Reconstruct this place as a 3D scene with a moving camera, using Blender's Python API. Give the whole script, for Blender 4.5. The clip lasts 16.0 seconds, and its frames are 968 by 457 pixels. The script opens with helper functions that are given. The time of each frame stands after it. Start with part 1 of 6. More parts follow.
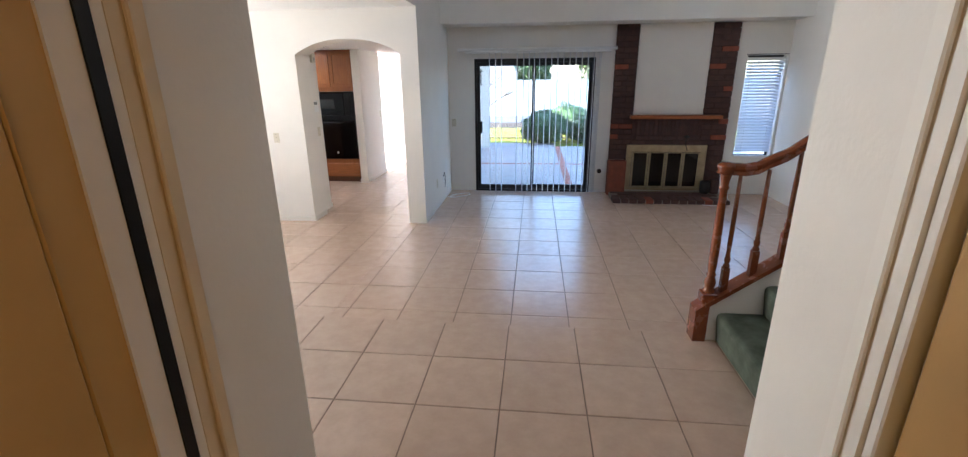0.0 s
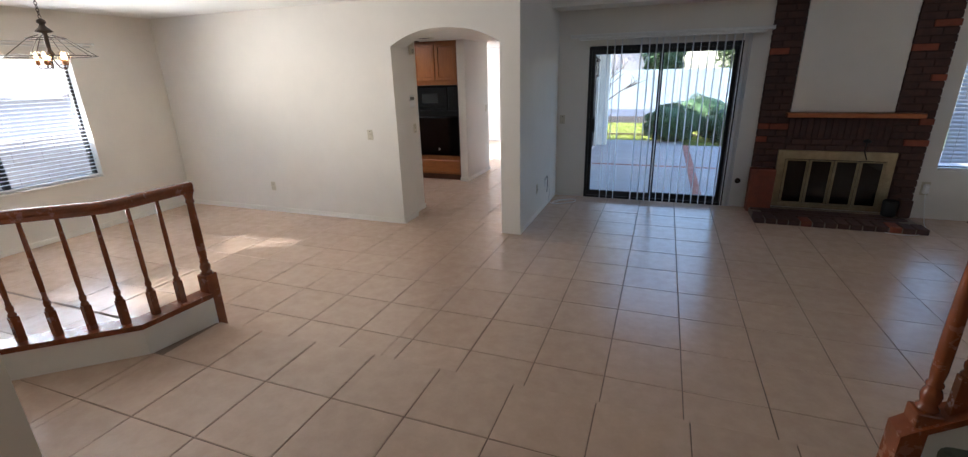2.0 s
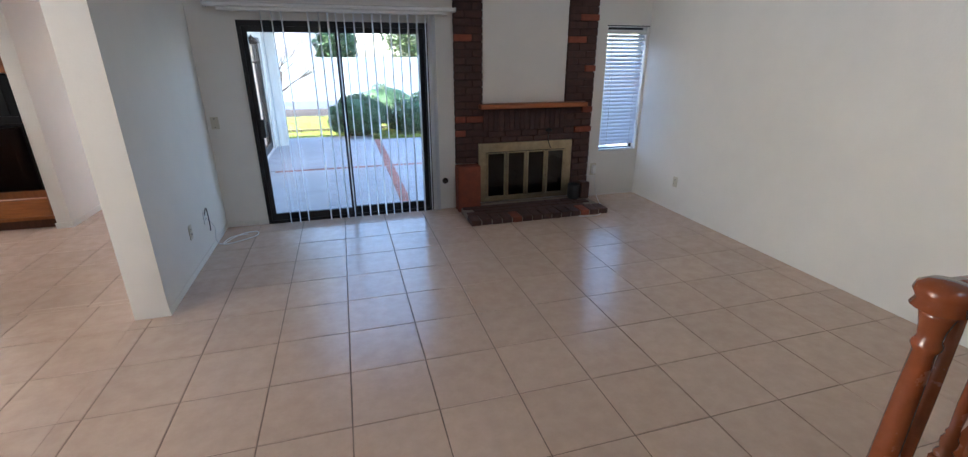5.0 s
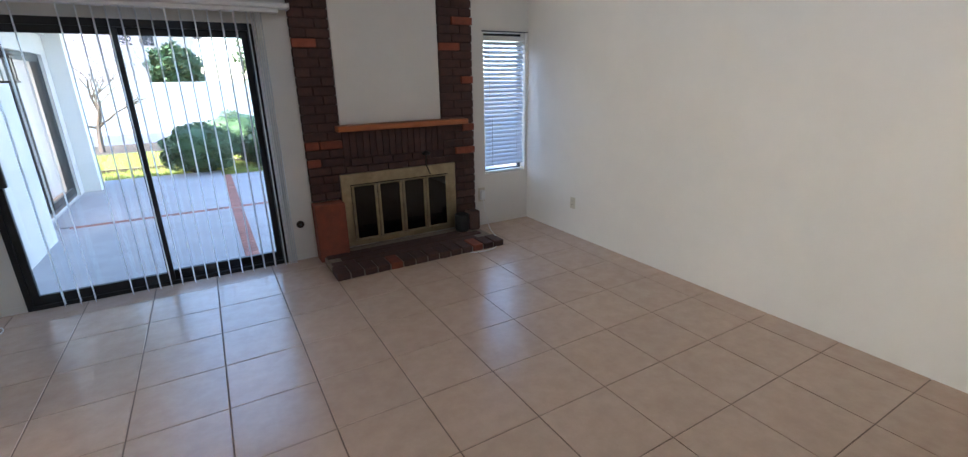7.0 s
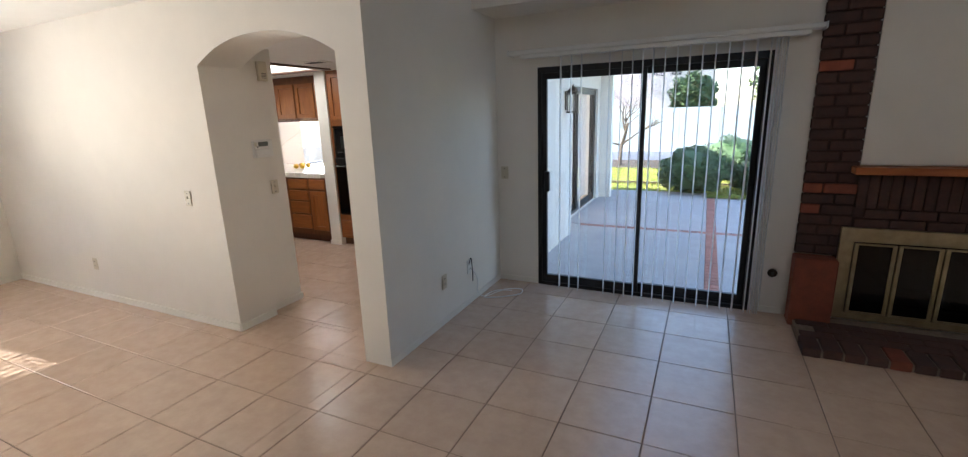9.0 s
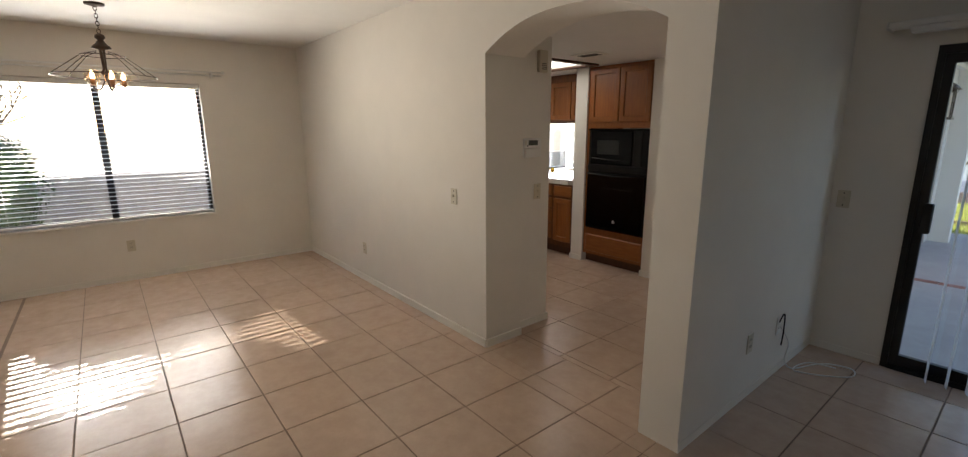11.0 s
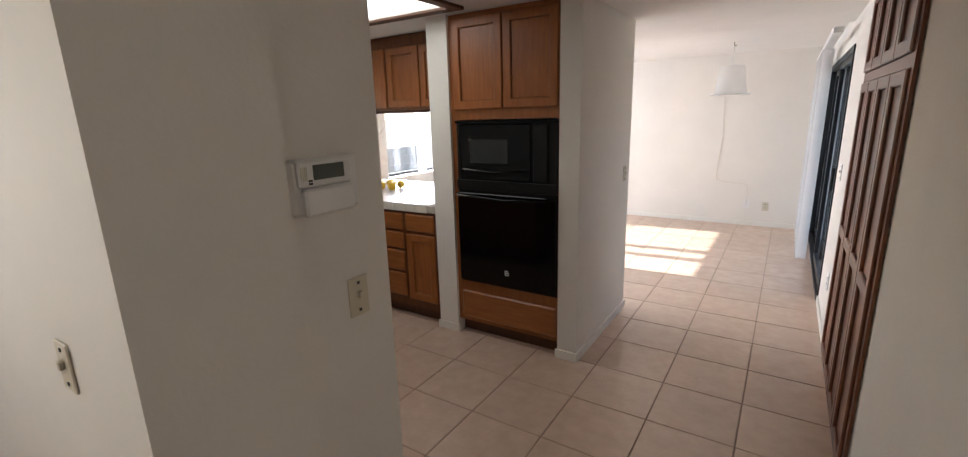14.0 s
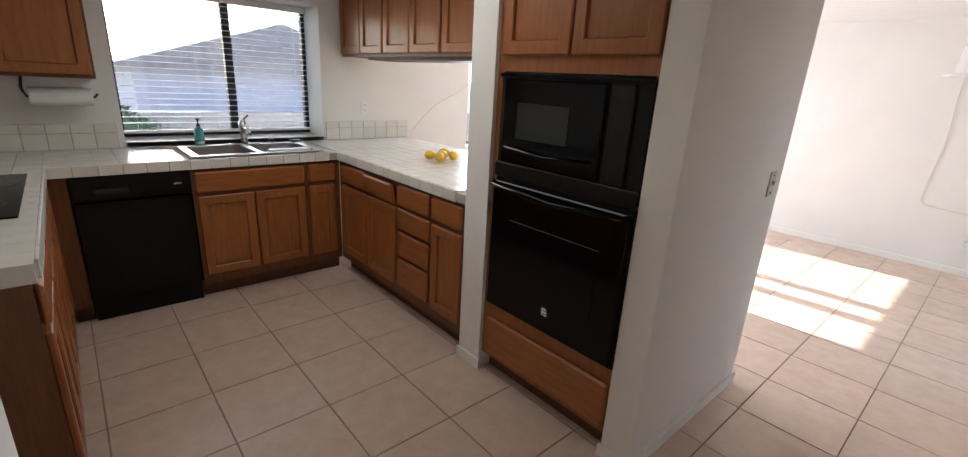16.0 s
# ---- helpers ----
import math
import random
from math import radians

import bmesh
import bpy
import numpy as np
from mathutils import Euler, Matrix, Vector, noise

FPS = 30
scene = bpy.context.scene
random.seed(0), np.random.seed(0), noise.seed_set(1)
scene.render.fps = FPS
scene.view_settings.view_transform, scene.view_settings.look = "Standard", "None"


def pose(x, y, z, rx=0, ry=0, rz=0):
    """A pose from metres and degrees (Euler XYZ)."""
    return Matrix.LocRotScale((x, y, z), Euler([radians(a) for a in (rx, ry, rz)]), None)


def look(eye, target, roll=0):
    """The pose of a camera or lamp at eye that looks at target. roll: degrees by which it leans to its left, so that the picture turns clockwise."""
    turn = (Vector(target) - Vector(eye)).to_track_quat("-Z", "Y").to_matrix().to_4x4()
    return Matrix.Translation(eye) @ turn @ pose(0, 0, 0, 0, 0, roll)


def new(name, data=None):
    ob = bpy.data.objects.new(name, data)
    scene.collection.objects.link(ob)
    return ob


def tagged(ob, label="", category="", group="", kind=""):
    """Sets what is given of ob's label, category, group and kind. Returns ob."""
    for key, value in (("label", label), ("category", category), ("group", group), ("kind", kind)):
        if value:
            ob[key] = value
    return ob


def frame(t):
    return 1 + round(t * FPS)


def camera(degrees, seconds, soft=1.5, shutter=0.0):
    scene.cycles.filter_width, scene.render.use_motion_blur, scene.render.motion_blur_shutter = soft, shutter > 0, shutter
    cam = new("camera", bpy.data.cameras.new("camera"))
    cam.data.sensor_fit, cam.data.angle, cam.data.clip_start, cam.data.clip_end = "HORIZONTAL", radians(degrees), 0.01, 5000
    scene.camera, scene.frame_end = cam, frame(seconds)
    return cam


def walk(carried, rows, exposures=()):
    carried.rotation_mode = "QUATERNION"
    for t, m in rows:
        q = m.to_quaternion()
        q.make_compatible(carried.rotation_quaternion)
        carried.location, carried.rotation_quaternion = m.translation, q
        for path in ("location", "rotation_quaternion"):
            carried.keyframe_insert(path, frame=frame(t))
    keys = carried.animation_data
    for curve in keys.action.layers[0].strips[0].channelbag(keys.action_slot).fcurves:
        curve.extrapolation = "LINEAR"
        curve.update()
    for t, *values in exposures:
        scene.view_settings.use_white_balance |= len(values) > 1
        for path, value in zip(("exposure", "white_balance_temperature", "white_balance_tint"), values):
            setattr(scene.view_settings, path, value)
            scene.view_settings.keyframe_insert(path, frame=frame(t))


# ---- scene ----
cam = camera(92.2, 16.0, 1.25)
PATH = [
    (0, (0.028, -0.238, 1.714), (-0.18, 1.653, 1.098), -0.6),
    (0.5, (0.019, 0.033, 1.67), (0.008, 1.934, 1.046), -0.1),
    (1, (-0.012, 0.3, 1.687), (0.114, 2.187, 1.036), -0.1),
    (1.5, (0.039, 0.452, 1.695), (-0.255, 2.321, 1.046), -1.0),
    (2, (0.065, 0.528, 1.715), (-0.61, 2.298, 1.074), -1.5),
    (2.5, (0.057, 0.585, 1.718), (-0.752, 2.301, 1.084), -2.2),
    (3, (0.003, 0.744, 1.718), (-0.584, 2.543, 1.072), -0.1),
    (3.5, (-0.063, 0.992, 1.732), (-0.202, 2.874, 1.069), -0.4),
    (4, (-0.016, 1.267, 1.658), (0.129, 3.146, 0.989), -0.2),
    (4.5, (0.033, 1.578, 1.66), (0.273, 3.441, 0.974), 0.4),
    (5, (-0.009, 1.909, 1.669), (0.517, 3.708, 0.973), -0.0),
    (5.2, (-0.027, 2.029, 1.68), (0.612, 3.792, 0.984), -0.8),
    (7.3, (0.501, 2.811, 1.479), (1.46, 4.463, 0.887), -1.2),
    (7.5, (0.517, 2.866, 1.449), (1.459, 4.534, 0.872), -1.4),
    (8, (0.501, 2.989, 1.535), (0.87, 4.875, 0.983), 0.5),
    (8.5, (0.563, 2.993, 1.583), (0.29, 4.904, 1.061), -0.6),
    (9, (0.488, 2.954, 1.599), (-0.352, 4.705, 1.123), -1.9),
    (9.5, (0.401, 2.92, 1.604), (-0.926, 4.356, 1.183), -2.7),
    (9.7, (0.353, 2.914, 1.605), (-1.12, 4.202, 1.194), -2.6),
    (11.8, (-0.852, 3.602, 1.492), (-2.363, 4.84, 1.063), 0.3),
    (12, (-0.957, 3.705, 1.493), (-2.377, 5.041, 1.047), -0.7),
    (12.5, (-1.184, 4.053, 1.51), (-2.537, 5.454, 1.053), -0.9),
    (13, (-1.428, 4.345, 1.501), (-2.709, 5.812, 1.043), -0.8),
    (13.5, (-1.663, 4.596, 1.532), (-2.756, 6.206, 1.07), -2.3),
    (14, (-1.831, 4.904, 1.544), (-2.891, 6.533, 1.073), -1.6),
    (14.5, (-1.942, 5.186, 1.522), (-3.001, 6.807, 1.02), -0.9),
    (15, (-2.057, 5.483, 1.518), (-3.104, 7.099, 0.975), -0.5),
    (15.5, (-2.088, 5.74, 1.479), (-3.25, 7.268, 0.918), 1.4),
    (16, (-2.133, 5.991, 1.471), (-3.548, 7.271, 0.871), 3.3),
]
walk(cam, [(t, look(a, b, r)) for t, a, b, r in PATH],
     [(0, 3.3, 5500, 10), (1.0, 3.1, 5450, 10), (1.5, 2.75, 5700, 10), (2.0, 2.4, 5700, 10), (2.5, 2.28, 5850, 10), (3.0, 2.36, 5850, 10), (3.5, 2.85, 5700, 10), (5.0, 3.08, 5500, 10),
      (7.5, 3.1, 5800, 10), (8.5, 2.95, 6150, 10), (9.0, 2.66, 6050, 10), (9.5, 2.15, 5950, 10), (12.0, 1.72, 6900, 10), (13.0, 1.85, 6400, 10), (14.0, 1.98, 6000, 10), (15.0, 2.12, 5650, 10), (15.5, 2.1, 5500, 10), (16.0, 2.1, 5850, 10)])

# world and sun
SUN_WAY = Vector((1.0, 0.08, -0.51)).normalized()
world = bpy.data.worlds.new("world")
scene.world = world
world.use_nodes = True
wn, wl = world.node_tree.nodes, world.node_tree.links
sky = wn.new("ShaderNodeTexSky")
sky.sky_type = "NISHITA"
sky.sun_disc = False
sky.sun_elevation = radians(27)
sky.sun_rotation = radians(270)
wl.new(sky.outputs[0], wn["Background"].inputs[0])
wn["Background"].inputs[1].default_value = 0.15
sun = new("sun", bpy.data.lights.new("sun", "SUN"))
sun.data.energy = 4.5
sun.data.angle = radians(0.4)
sun.data.color = (1.0, 0.93, 0.82)
sun.matrix_world = look(-20 * SUN_WAY, (0, 0, 0))


def area(name, eye, target, sx, sy, watts, color):
    lamp = new(name, bpy.data.lights.new(name, "AREA"))
    lamp.data.shape, lamp.data.size, lamp.data.size_y = "RECTANGLE", sx, sy
    lamp.data.energy, lamp.data.color = watts, color
    lamp.matrix_world = look(eye, target)
    return lamp


# fill light added in an assumed, unseen upper opening; the entry's warm ceiling lamp, also unseen
area("upper_fill_light", (1.8, 0.67, 3.8), (0.6, 6.5, 1.2), 0.86, 0.86, 1.2, (0.80, 0.88, 1.0))
area("entry_lamp_light", (0.0, -0.75, 2.40), (0.0, -0.75, 0), 0.35, 0.35, 0.52, (1.0, 0.58, 0.22))

dining_lamp = area("dining_window_light", (-6.43, 3.26, 1.3075), (0.0, 3.26, 5.2), 1.75, 1.375, 24, (1.0, 0.93, 0.82))
dining_lamp.data.spread = radians(112)  # the slats throw the daylight upwards
area("family_window_light", (-6.18, 10.16, 1.42), (-2.0, 10.16, 0.6), 1.8, 1.1, 36, (0.90, 0.93, 1.0))

# materials
MATS = {}


def mat(name, color, rough=0.5, metal=0.0, grain=0.0, scale=8.0, bump=0.0, bump_scale=60.0, stretch=(1, 1, 1),
        vary=0.0, dirt=0.0, color2=None, spec=0.5, coat=0.0):
    """A surface with two scales of colour variation, fine relief, and a shade of its own for each piece."""
    m = bpy.data.materials.new(name)
    m.use_nodes = True
    n, l = m.node_tree.nodes, m.node_tree.links
    b = n["Principled BSDF"]
    b.inputs["Roughness"].default_value = rough
    b.inputs["Metallic"].default_value = metal
    b.inputs["Specular IOR Level"].default_value = spec
    b.inputs["Coat Weight"].default_value = coat
    b.inputs["Coat Roughness"].default_value = 0.12
    geo = n.new("ShaderNodeNewGeometry")
    mp = n.new("ShaderNodeMapping")
    mp.inputs["Scale"].default_value = stretch
    l.new(geo.outputs["Position"], mp.inputs[0])
    c1 = (*color, 1)
    c2 = (*(color2 or [v * (1 - grain) for v in color]), 1)
    t = n.new("ShaderNodeTexNoise")
    t.inputs["Scale"].default_value = scale
    t.inputs["Detail"].default_value = 6
    t.inputs["Roughness"].default_value = 0.62
    l.new(mp.outputs[0], t.inputs["Vector"])
    ramp = n.new("ShaderNodeValToRGB")
    ramp.color_ramp.elements[0].position, ramp.color_ramp.elements[1].position = 0.36, 0.66
    ramp.color_ramp.elements[0].color, ramp.color_ramp.elements[1].color = c2, c1
    l.new(t.outputs["Fac"], ramp.inputs[0])
    out = ramp.outputs[0]
    if dirt:
        t2 = n.new("ShaderNodeTexNoise")
        t2.inputs["Scale"].default_value = 1.3
        t2.inputs["Detail"].default_value = 3
        l.new(geo.outputs["Position"], t2.inputs["Vector"])
        mr = n.new("ShaderNodeMapRange")
        mr.inputs[1].default_value, mr.inputs[2].default_value = 0.35, 0.7
        mr.inputs[3].default_value, mr.inputs[4].default_value = 1 - dirt, 1.0
        l.new(t2.outputs["Fac"], mr.inputs[0])
        mx = n.new("ShaderNodeVectorMath")
        mx.operation = "SCALE"
        l.new(out, mx.inputs[0])
        l.new(mr.outputs[0], mx.inputs["Scale"])
        out = mx.outputs[0]
    if vary:
        info = n.new("ShaderNodeObjectInfo")
        add = n.new("ShaderNodeMath")
        add.operation = "ADD"
        l.new(info.outputs["Random"], add.inputs[0])
        l.new(geo.outputs["Random Per Island"], add.inputs[1])
        fr = n.new("ShaderNodeMath")
        fr.operation = "FRACT"
        l.new(add.outputs[0], fr.inputs[0])
        mr = n.new("ShaderNodeMapRange")
        mr.inputs[3].default_value, mr.inputs[4].default_value = 1 - vary, 1 + vary
        l.new(fr.outputs[0], mr.inputs[0])
        mx = n.new("ShaderNodeVectorMath")
        mx.operation = "SCALE"
        l.new(out, mx.inputs[0])
        l.new(mr.outputs[0], mx.inputs["Scale"])
        out = mx.outputs[0]
    l.new(out, b.inputs["Base Color"])
    rr = n.new("ShaderNodeMapRange")
    rr.inputs[3].default_value, rr.inputs[4].default_value = max(0.0, rough - 0.06), min(1.0, rough + 0.08)
    l.new(t.outputs["Fac"], rr.inputs[0])
    l.new(rr.outputs[0], b.inputs["Roughness"])
    if bump:
        tb = n.new("ShaderNodeTexNoise")
        tb.inputs["Scale"].default_value = bump_scale
        tb.inputs["Detail"].default_value = 4
        l.new(mp.outputs[0], tb.inputs["Vector"])
        bp = n.new("ShaderNodeBump")
        bp.inputs["Strength"].default_value = bump
        bp.inputs["Distance"].default_value = 0.004
        l.new(tb.outputs["Fac"], bp.inputs["Height"])
        l.new(bp.outputs[0], b.inputs["Normal"])
    MATS[name] = m
    return m


def glass(name, tint=(1, 1, 1), gloss=0.07):
    m = bpy.data.materials.new(name)
    m.use_nodes = True
    n, l = m.node_tree.nodes, m.node_tree.links
    n.remove(n["Principled BSDF"])
    tr, gl, mix = n.new("ShaderNodeBsdfTransparent"), n.new("ShaderNodeBsdfGlossy"), n.new("ShaderNodeMixShader")
    tr.inputs[0].default_value = (*tint, 1)
    gl.inputs["Roughness"].default_value = 0.01
    mix.inputs[0].default_value = gloss
    l.new(tr.outputs[0], mix.inputs[1])
    l.new(gl.outputs[0], mix.inputs[2])
    l.new(mix.outputs[0], n["Material Output"].inputs[0])
    return m


def glow(name, color, strength):
    m = bpy.data.materials.new(name)
    m.use_nodes = True
    b = m.node_tree.nodes["Principled BSDF"]
    b.inputs["Base Color"].default_value = (*color, 1)
    b.inputs["Emission Color"].default_value = (*color, 1)
    b.inputs["Emission Strength"].default_value = strength
    return m


def thin(name, color, through_light=0.4, rough=0.5, sheer=0.0):
    """A thin white sheet that lets some light through: blinds and lamp shades."""
    m = bpy.data.materials.new(name)
    m.use_nodes = True
    n, l = m.node_tree.nodes, m.node_tree.links
    b = n["Principled BSDF"]
    b.inputs["Base Color"].default_value = (*color, 1)
    b.inputs["Roughness"].default_value = rough
    tl, mix = n.new("ShaderNodeBsdfTranslucent"), n.new("ShaderNodeMixShader")
    tl.inputs[0].default_value = (*color, 1)
    mix.inputs[0].default_value = through_light
    l.new(b.outputs[0], mix.inputs[1])
    l.new(tl.outputs[0], mix.inputs[2])
    out = mix
    if sheer:
        tr, out = n.new("ShaderNodeBsdfTransparent"), n.new("ShaderNodeMixShader")
        out.inputs[0].default_value = sheer
        l.new(mix.outputs[0], out.inputs[1])
        l.new(tr.outputs[0], out.inputs[2])
    l.new(out.outputs[0], n["Material Output"].inputs[0])
    return m


PAINT = mat("wall_paint", (0.81, 0.77, 0.70), 0.75, grain=0.035, scale=3, bump=0.22, bump_scale=70, dirt=0.03)
CEIL = mat("ceiling_paint", (0.82, 0.80, 0.76), 0.85, grain=0.03, scale=4, bump=0.3, bump_scale=110)
TRIM = mat("trim_paint", (0.80, 0.77, 0.70), 0.45, grain=0.03, scale=5, bump=0.05)
TILE = mat("beige_ceramic_tile", (0.655, 0.488, 0.375), 0.23, color2=(0.585, 0.427, 0.320), scale=10, bump=0.05, bump_scale=35, vary=0.03, dirt=0.04, spec=0.85)
GROUT = mat("grout", (0.255, 0.185, 0.138), 0.9, grain=0.2, scale=30, bump=0.2)
OAK = mat("oak_cabinet", (0.345, 0.119, 0.029), 0.33, color2=(0.255, 0.084, 0.021), scale=6, stretch=(9, 9, 0.9), bump=0.08, vary=0.06)
OAKH = mat("oak_cabinet_across", (0.345, 0.119, 0.029), 0.33, color2=(0.255, 0.084, 0.021), scale=6, stretch=(0.9, 0.9, 9), bump=0.08, vary=0.06)
# carcass oak darkened: shade in the gaps between fronts is put into its colour
OAKSHADED = mat("oak_carcass_shaded", (0.19, 0.066, 0.020), 0.42, color2=(0.12, 0.040, 0.012), scale=6, stretch=(9, 9, 0.9))
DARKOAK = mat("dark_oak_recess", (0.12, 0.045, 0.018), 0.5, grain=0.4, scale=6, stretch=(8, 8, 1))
RAILWOOD = mat("red_brown_rail_wood", (0.225, 0.058, 0.018), 0.25, color2=(0.180, 0.045, 0.0135), scale=7, stretch=(2, 2, 2), bump=0.05, coat=0.3)
PANTRYWOOD = mat("red_brown_pantry_wood", (0.20, 0.068, 0.030), 0.30, color2=(0.125, 0.040, 0.018), scale=6, stretch=(9, 9, 0.9), bump=0.06)
CARPET = mat("green_carpet", (0.145, 0.163, 0.120), 0.95, color2=(0.074, 0.085, 0.061), scale=7, bump=0.8, bump_scale=260, spec=0.1)
BRICK = mat("dark_brown_brick", (0.086, 0.040, 0.030), 0.8, color2=(0.058, 0.029, 0.023), scale=16, bump=0.6, bump_scale=55, vary=0.13)
REDBRICK = mat("red_brick", (0.29, 0.078, 0.040), 0.78, color2=(0.21, 0.056, 0.030), scale=14, bump=0.5, bump_scale=55, vary=0.2)
MORTAR = mat("brick_mortar", (0.070, 0.038, 0.030), 0.92, grain=0.3, scale=30, bump=0.5)
HEARTHMORTAR = mat("hearth_mortar", (0.30, 0.24, 0.19), 0.92, grain=0.3, scale=30, bump=0.4)
MANTELWOOD = mat("orange_mantel_wood", (0.42, 0.135, 0.04), 0.4, color2=(0.33, 0.09, 0.026), scale=5, stretch=(1, 9, 9), bump=0.08)
BRASS = mat("antique_brass", (0.46, 0.38, 0.24), 0.38, metal=0.85, grain=0.25, scale=12)
SOOT = mat("firebox_black", (0.010, 0.009, 0.0085), 0.6, grain=0.4, scale=9)
BLACKGLOSS = mat("black_oven_glass", (0.0025, 0.0025, 0.0028), 0.10, grain=0.2, scale=3, spec=0.22)
BLACKPLASTIC = mat("black_plastic", (0.004, 0.004, 0.0042), 0.35, grain=0.2, scale=5, spec=0.25)
BLACKALU = mat("dark_bronze_aluminium", (0.009, 0.0088, 0.009), 0.42, grain=0.2, scale=9)
GREYGLASS = mat("oven_window", (0.022, 0.024, 0.023), 0.15, grain=0.2, scale=3)
CHROME = mat("chrome", (0.72, 0.72, 0.72), 0.14, metal=1.0, grain=0.05)
STEEL = mat("sink_steel", (0.52, 0.52, 0.51), 0.3, metal=1.0, grain=0.1, scale=20, stretch=(1, 12, 1))
IVORY = mat("ivory_plastic", (0.62, 0.56, 0.43), 0.4, grain=0.04)
WHITEPL = mat("white_plastic", (0.78, 0.77, 0.74), 0.4, grain=0.03)
SLOT = mat("dark_slot", (0.05, 0.045, 0.04), 0.6, grain=0.1)
LCD = mat("grey_green_display", (0.075, 0.085, 0.070), 0.3, grain=0.08)
CTILE = mat("white_counter_tile", (0.74, 0.70, 0.61), 0.2, grain=0.05, scale=12, vary=0.035)
CGROUT = mat("counter_grout", (0.50, 0.45, 0.37), 0.9, grain=0.15, scale=30)
CONCRETE = mat("patio_concrete", (0.42, 0.40, 0.40), 0.85, grain=0.14, scale=5, bump=0.25, bump_scale=90, dirt=0.12)
PATIOBRICK = mat("patio_brick", (0.34, 0.14, 0.10), 0.85, color2=(0.25, 0.10, 0.075), scale=14, bump=0.4, vary=0.22)
STUCCO = mat("stucco", (0.60, 0.55, 0.50), 0.9, grain=0.06, scale=5, bump=0.7, bump_scale=60)
SIDING = mat("grey_siding", (0.48, 0.50, 0.60), 0.8, grain=0.15, scale=6, bump=0.3)
WHITEFENCE = mat("white_fence_paint", (0.72, 0.78, 0.77), 0.7, grain=0.06, scale=4, bump=0.2)
LAWN = mat("lawn_soil", (0.30, 0.33, 0.08), 0.95, color2=(0.21, 0.25, 0.05), scale=9, bump=0.8)
GRASS = mat("grass_blades", (0.42, 0.45, 0.11), 0.8, color2=(0.32, 0.36, 0.08), scale=8, vary=0.2)
LEAF = mat("hedge_leaf", (0.060, 0.115, 0.035), 0.55, color2=(0.032, 0.064, 0.02), scale=12, vary=0.35)
LEAF2 = mat("tree_leaf", (0.10, 0.14, 0.035), 0.6, color2=(0.055, 0.085, 0.02), scale=9, vary=0.35)
BLOSSOM = mat("pale_blossom", (0.60, 0.50, 0.52), 0.7, grain=0.2, vary=0.2)
BARK = mat("bark", (0.16, 0.12, 0.09), 0.9, grain=0.45, scale=22, stretch=(2, 2, 0.5), bump=0.7, bump_scale=30)
ROOFTILE = mat("roof_tile", (0.30, 0.27, 0.27), 0.85, grain=0.3, scale=9, bump=0.4)
SOIL = mat("dark_mulch", (0.06, 0.045, 0.035), 0.95, grain=0.5, scale=25, bump=0.8, bump_scale=40)
EARTH = mat("far_ground", (0.26, 0.22, 0.16), 0.95, grain=0.3, scale=3)
BRONZE = mat("dark_bronze", (0.05, 0.032, 0.022), 0.4, metal=0.7, grain=0.3, scale=15)
AMBER = mat("amber_wood_sleeve", (0.34, 0.14, 0.045), 0.4, grain=0.2)
SOAP = mat("teal_soap", (0.09, 0.36, 0.30), 0.25, grain=0.08)
LEMON = mat("lemon_peel", (0.80, 0.50, 0.025), 0.45, color2=(0.72, 0.42, 0.02), scale=30, bump=0.35, bump_scale=220)
PAPER = mat("paper_towel", (0.80, 0.78, 0.74), 0.95, grain=0.04, scale=30, bump=0.3, bump_scale=120)
# cream door paint with the lamp's orange light mixed into its colour
LAMPDOOR = mat("lamp_warmed_door_paint", (0.54, 0.33, 0.10), 0.5, grain=0.06, scale=5, bump=0.06)
# cream jamb paint, warm lamp light included in the colour
LAMPJAMB = mat("lamp_warmed_jamb_paint", (0.70, 0.57, 0.37), 0.5, grain=0.05, scale=5, bump=0.06)
GLASS = glass("window_glass")
SMOKEGLASS = glass("fire_door_glass", (0.05, 0.047, 0.045), 0.05)
CLEARGLASS = glass("lamp_glass", (0.98, 0.95, 0.9), 0.12)
# slats are white; blue skylight is put into their colour
SLATMAT = thin("skylit_blind_slat", (0.76, 0.81, 0.90), 0.10, 0.45)
VANE = thin("vertical_vane", (0.88, 0.88, 0.88), 0.72, 0.6, 0.25)
SHADE = thin("lamp_shade", (0.93, 0.91, 0.88), 0.72, 0.8)
BULB = glow("bulb", (1.0, 0.62, 0.30), 6.0)
DIFFUSER = glow("ceiling_diffuser", (1.0, 0.97, 0.90), 0.7)


# building blocks
def box(bm, x0, x1, y0, y1, z0, z1, bevel=0.0):
    if x0 > x1: x0, x1 = x1, x0
    if y0 > y1: y0, y1 = y1, y0
    if z0 > z1: z0, z1 = z1, z0
    v = [bm.verts.new((x, y, z)) for z in (z0, z1) for y in (y0, y1) for x in (x0, x1)]
    fs = [bm.faces.new([v[i] for i in q]) for q in
          ((0, 2, 3, 1), (4, 5, 7, 6), (0, 1, 5, 4), (2, 6, 7, 3), (0, 4, 6, 2), (1, 3, 7, 5))]
    if bevel:
        edges = {e for f in fs for e in f.edges}
        bmesh.ops.bevel(bm, geom=list(edges), offset=bevel, segments=1, affect="EDGES")
    return bm


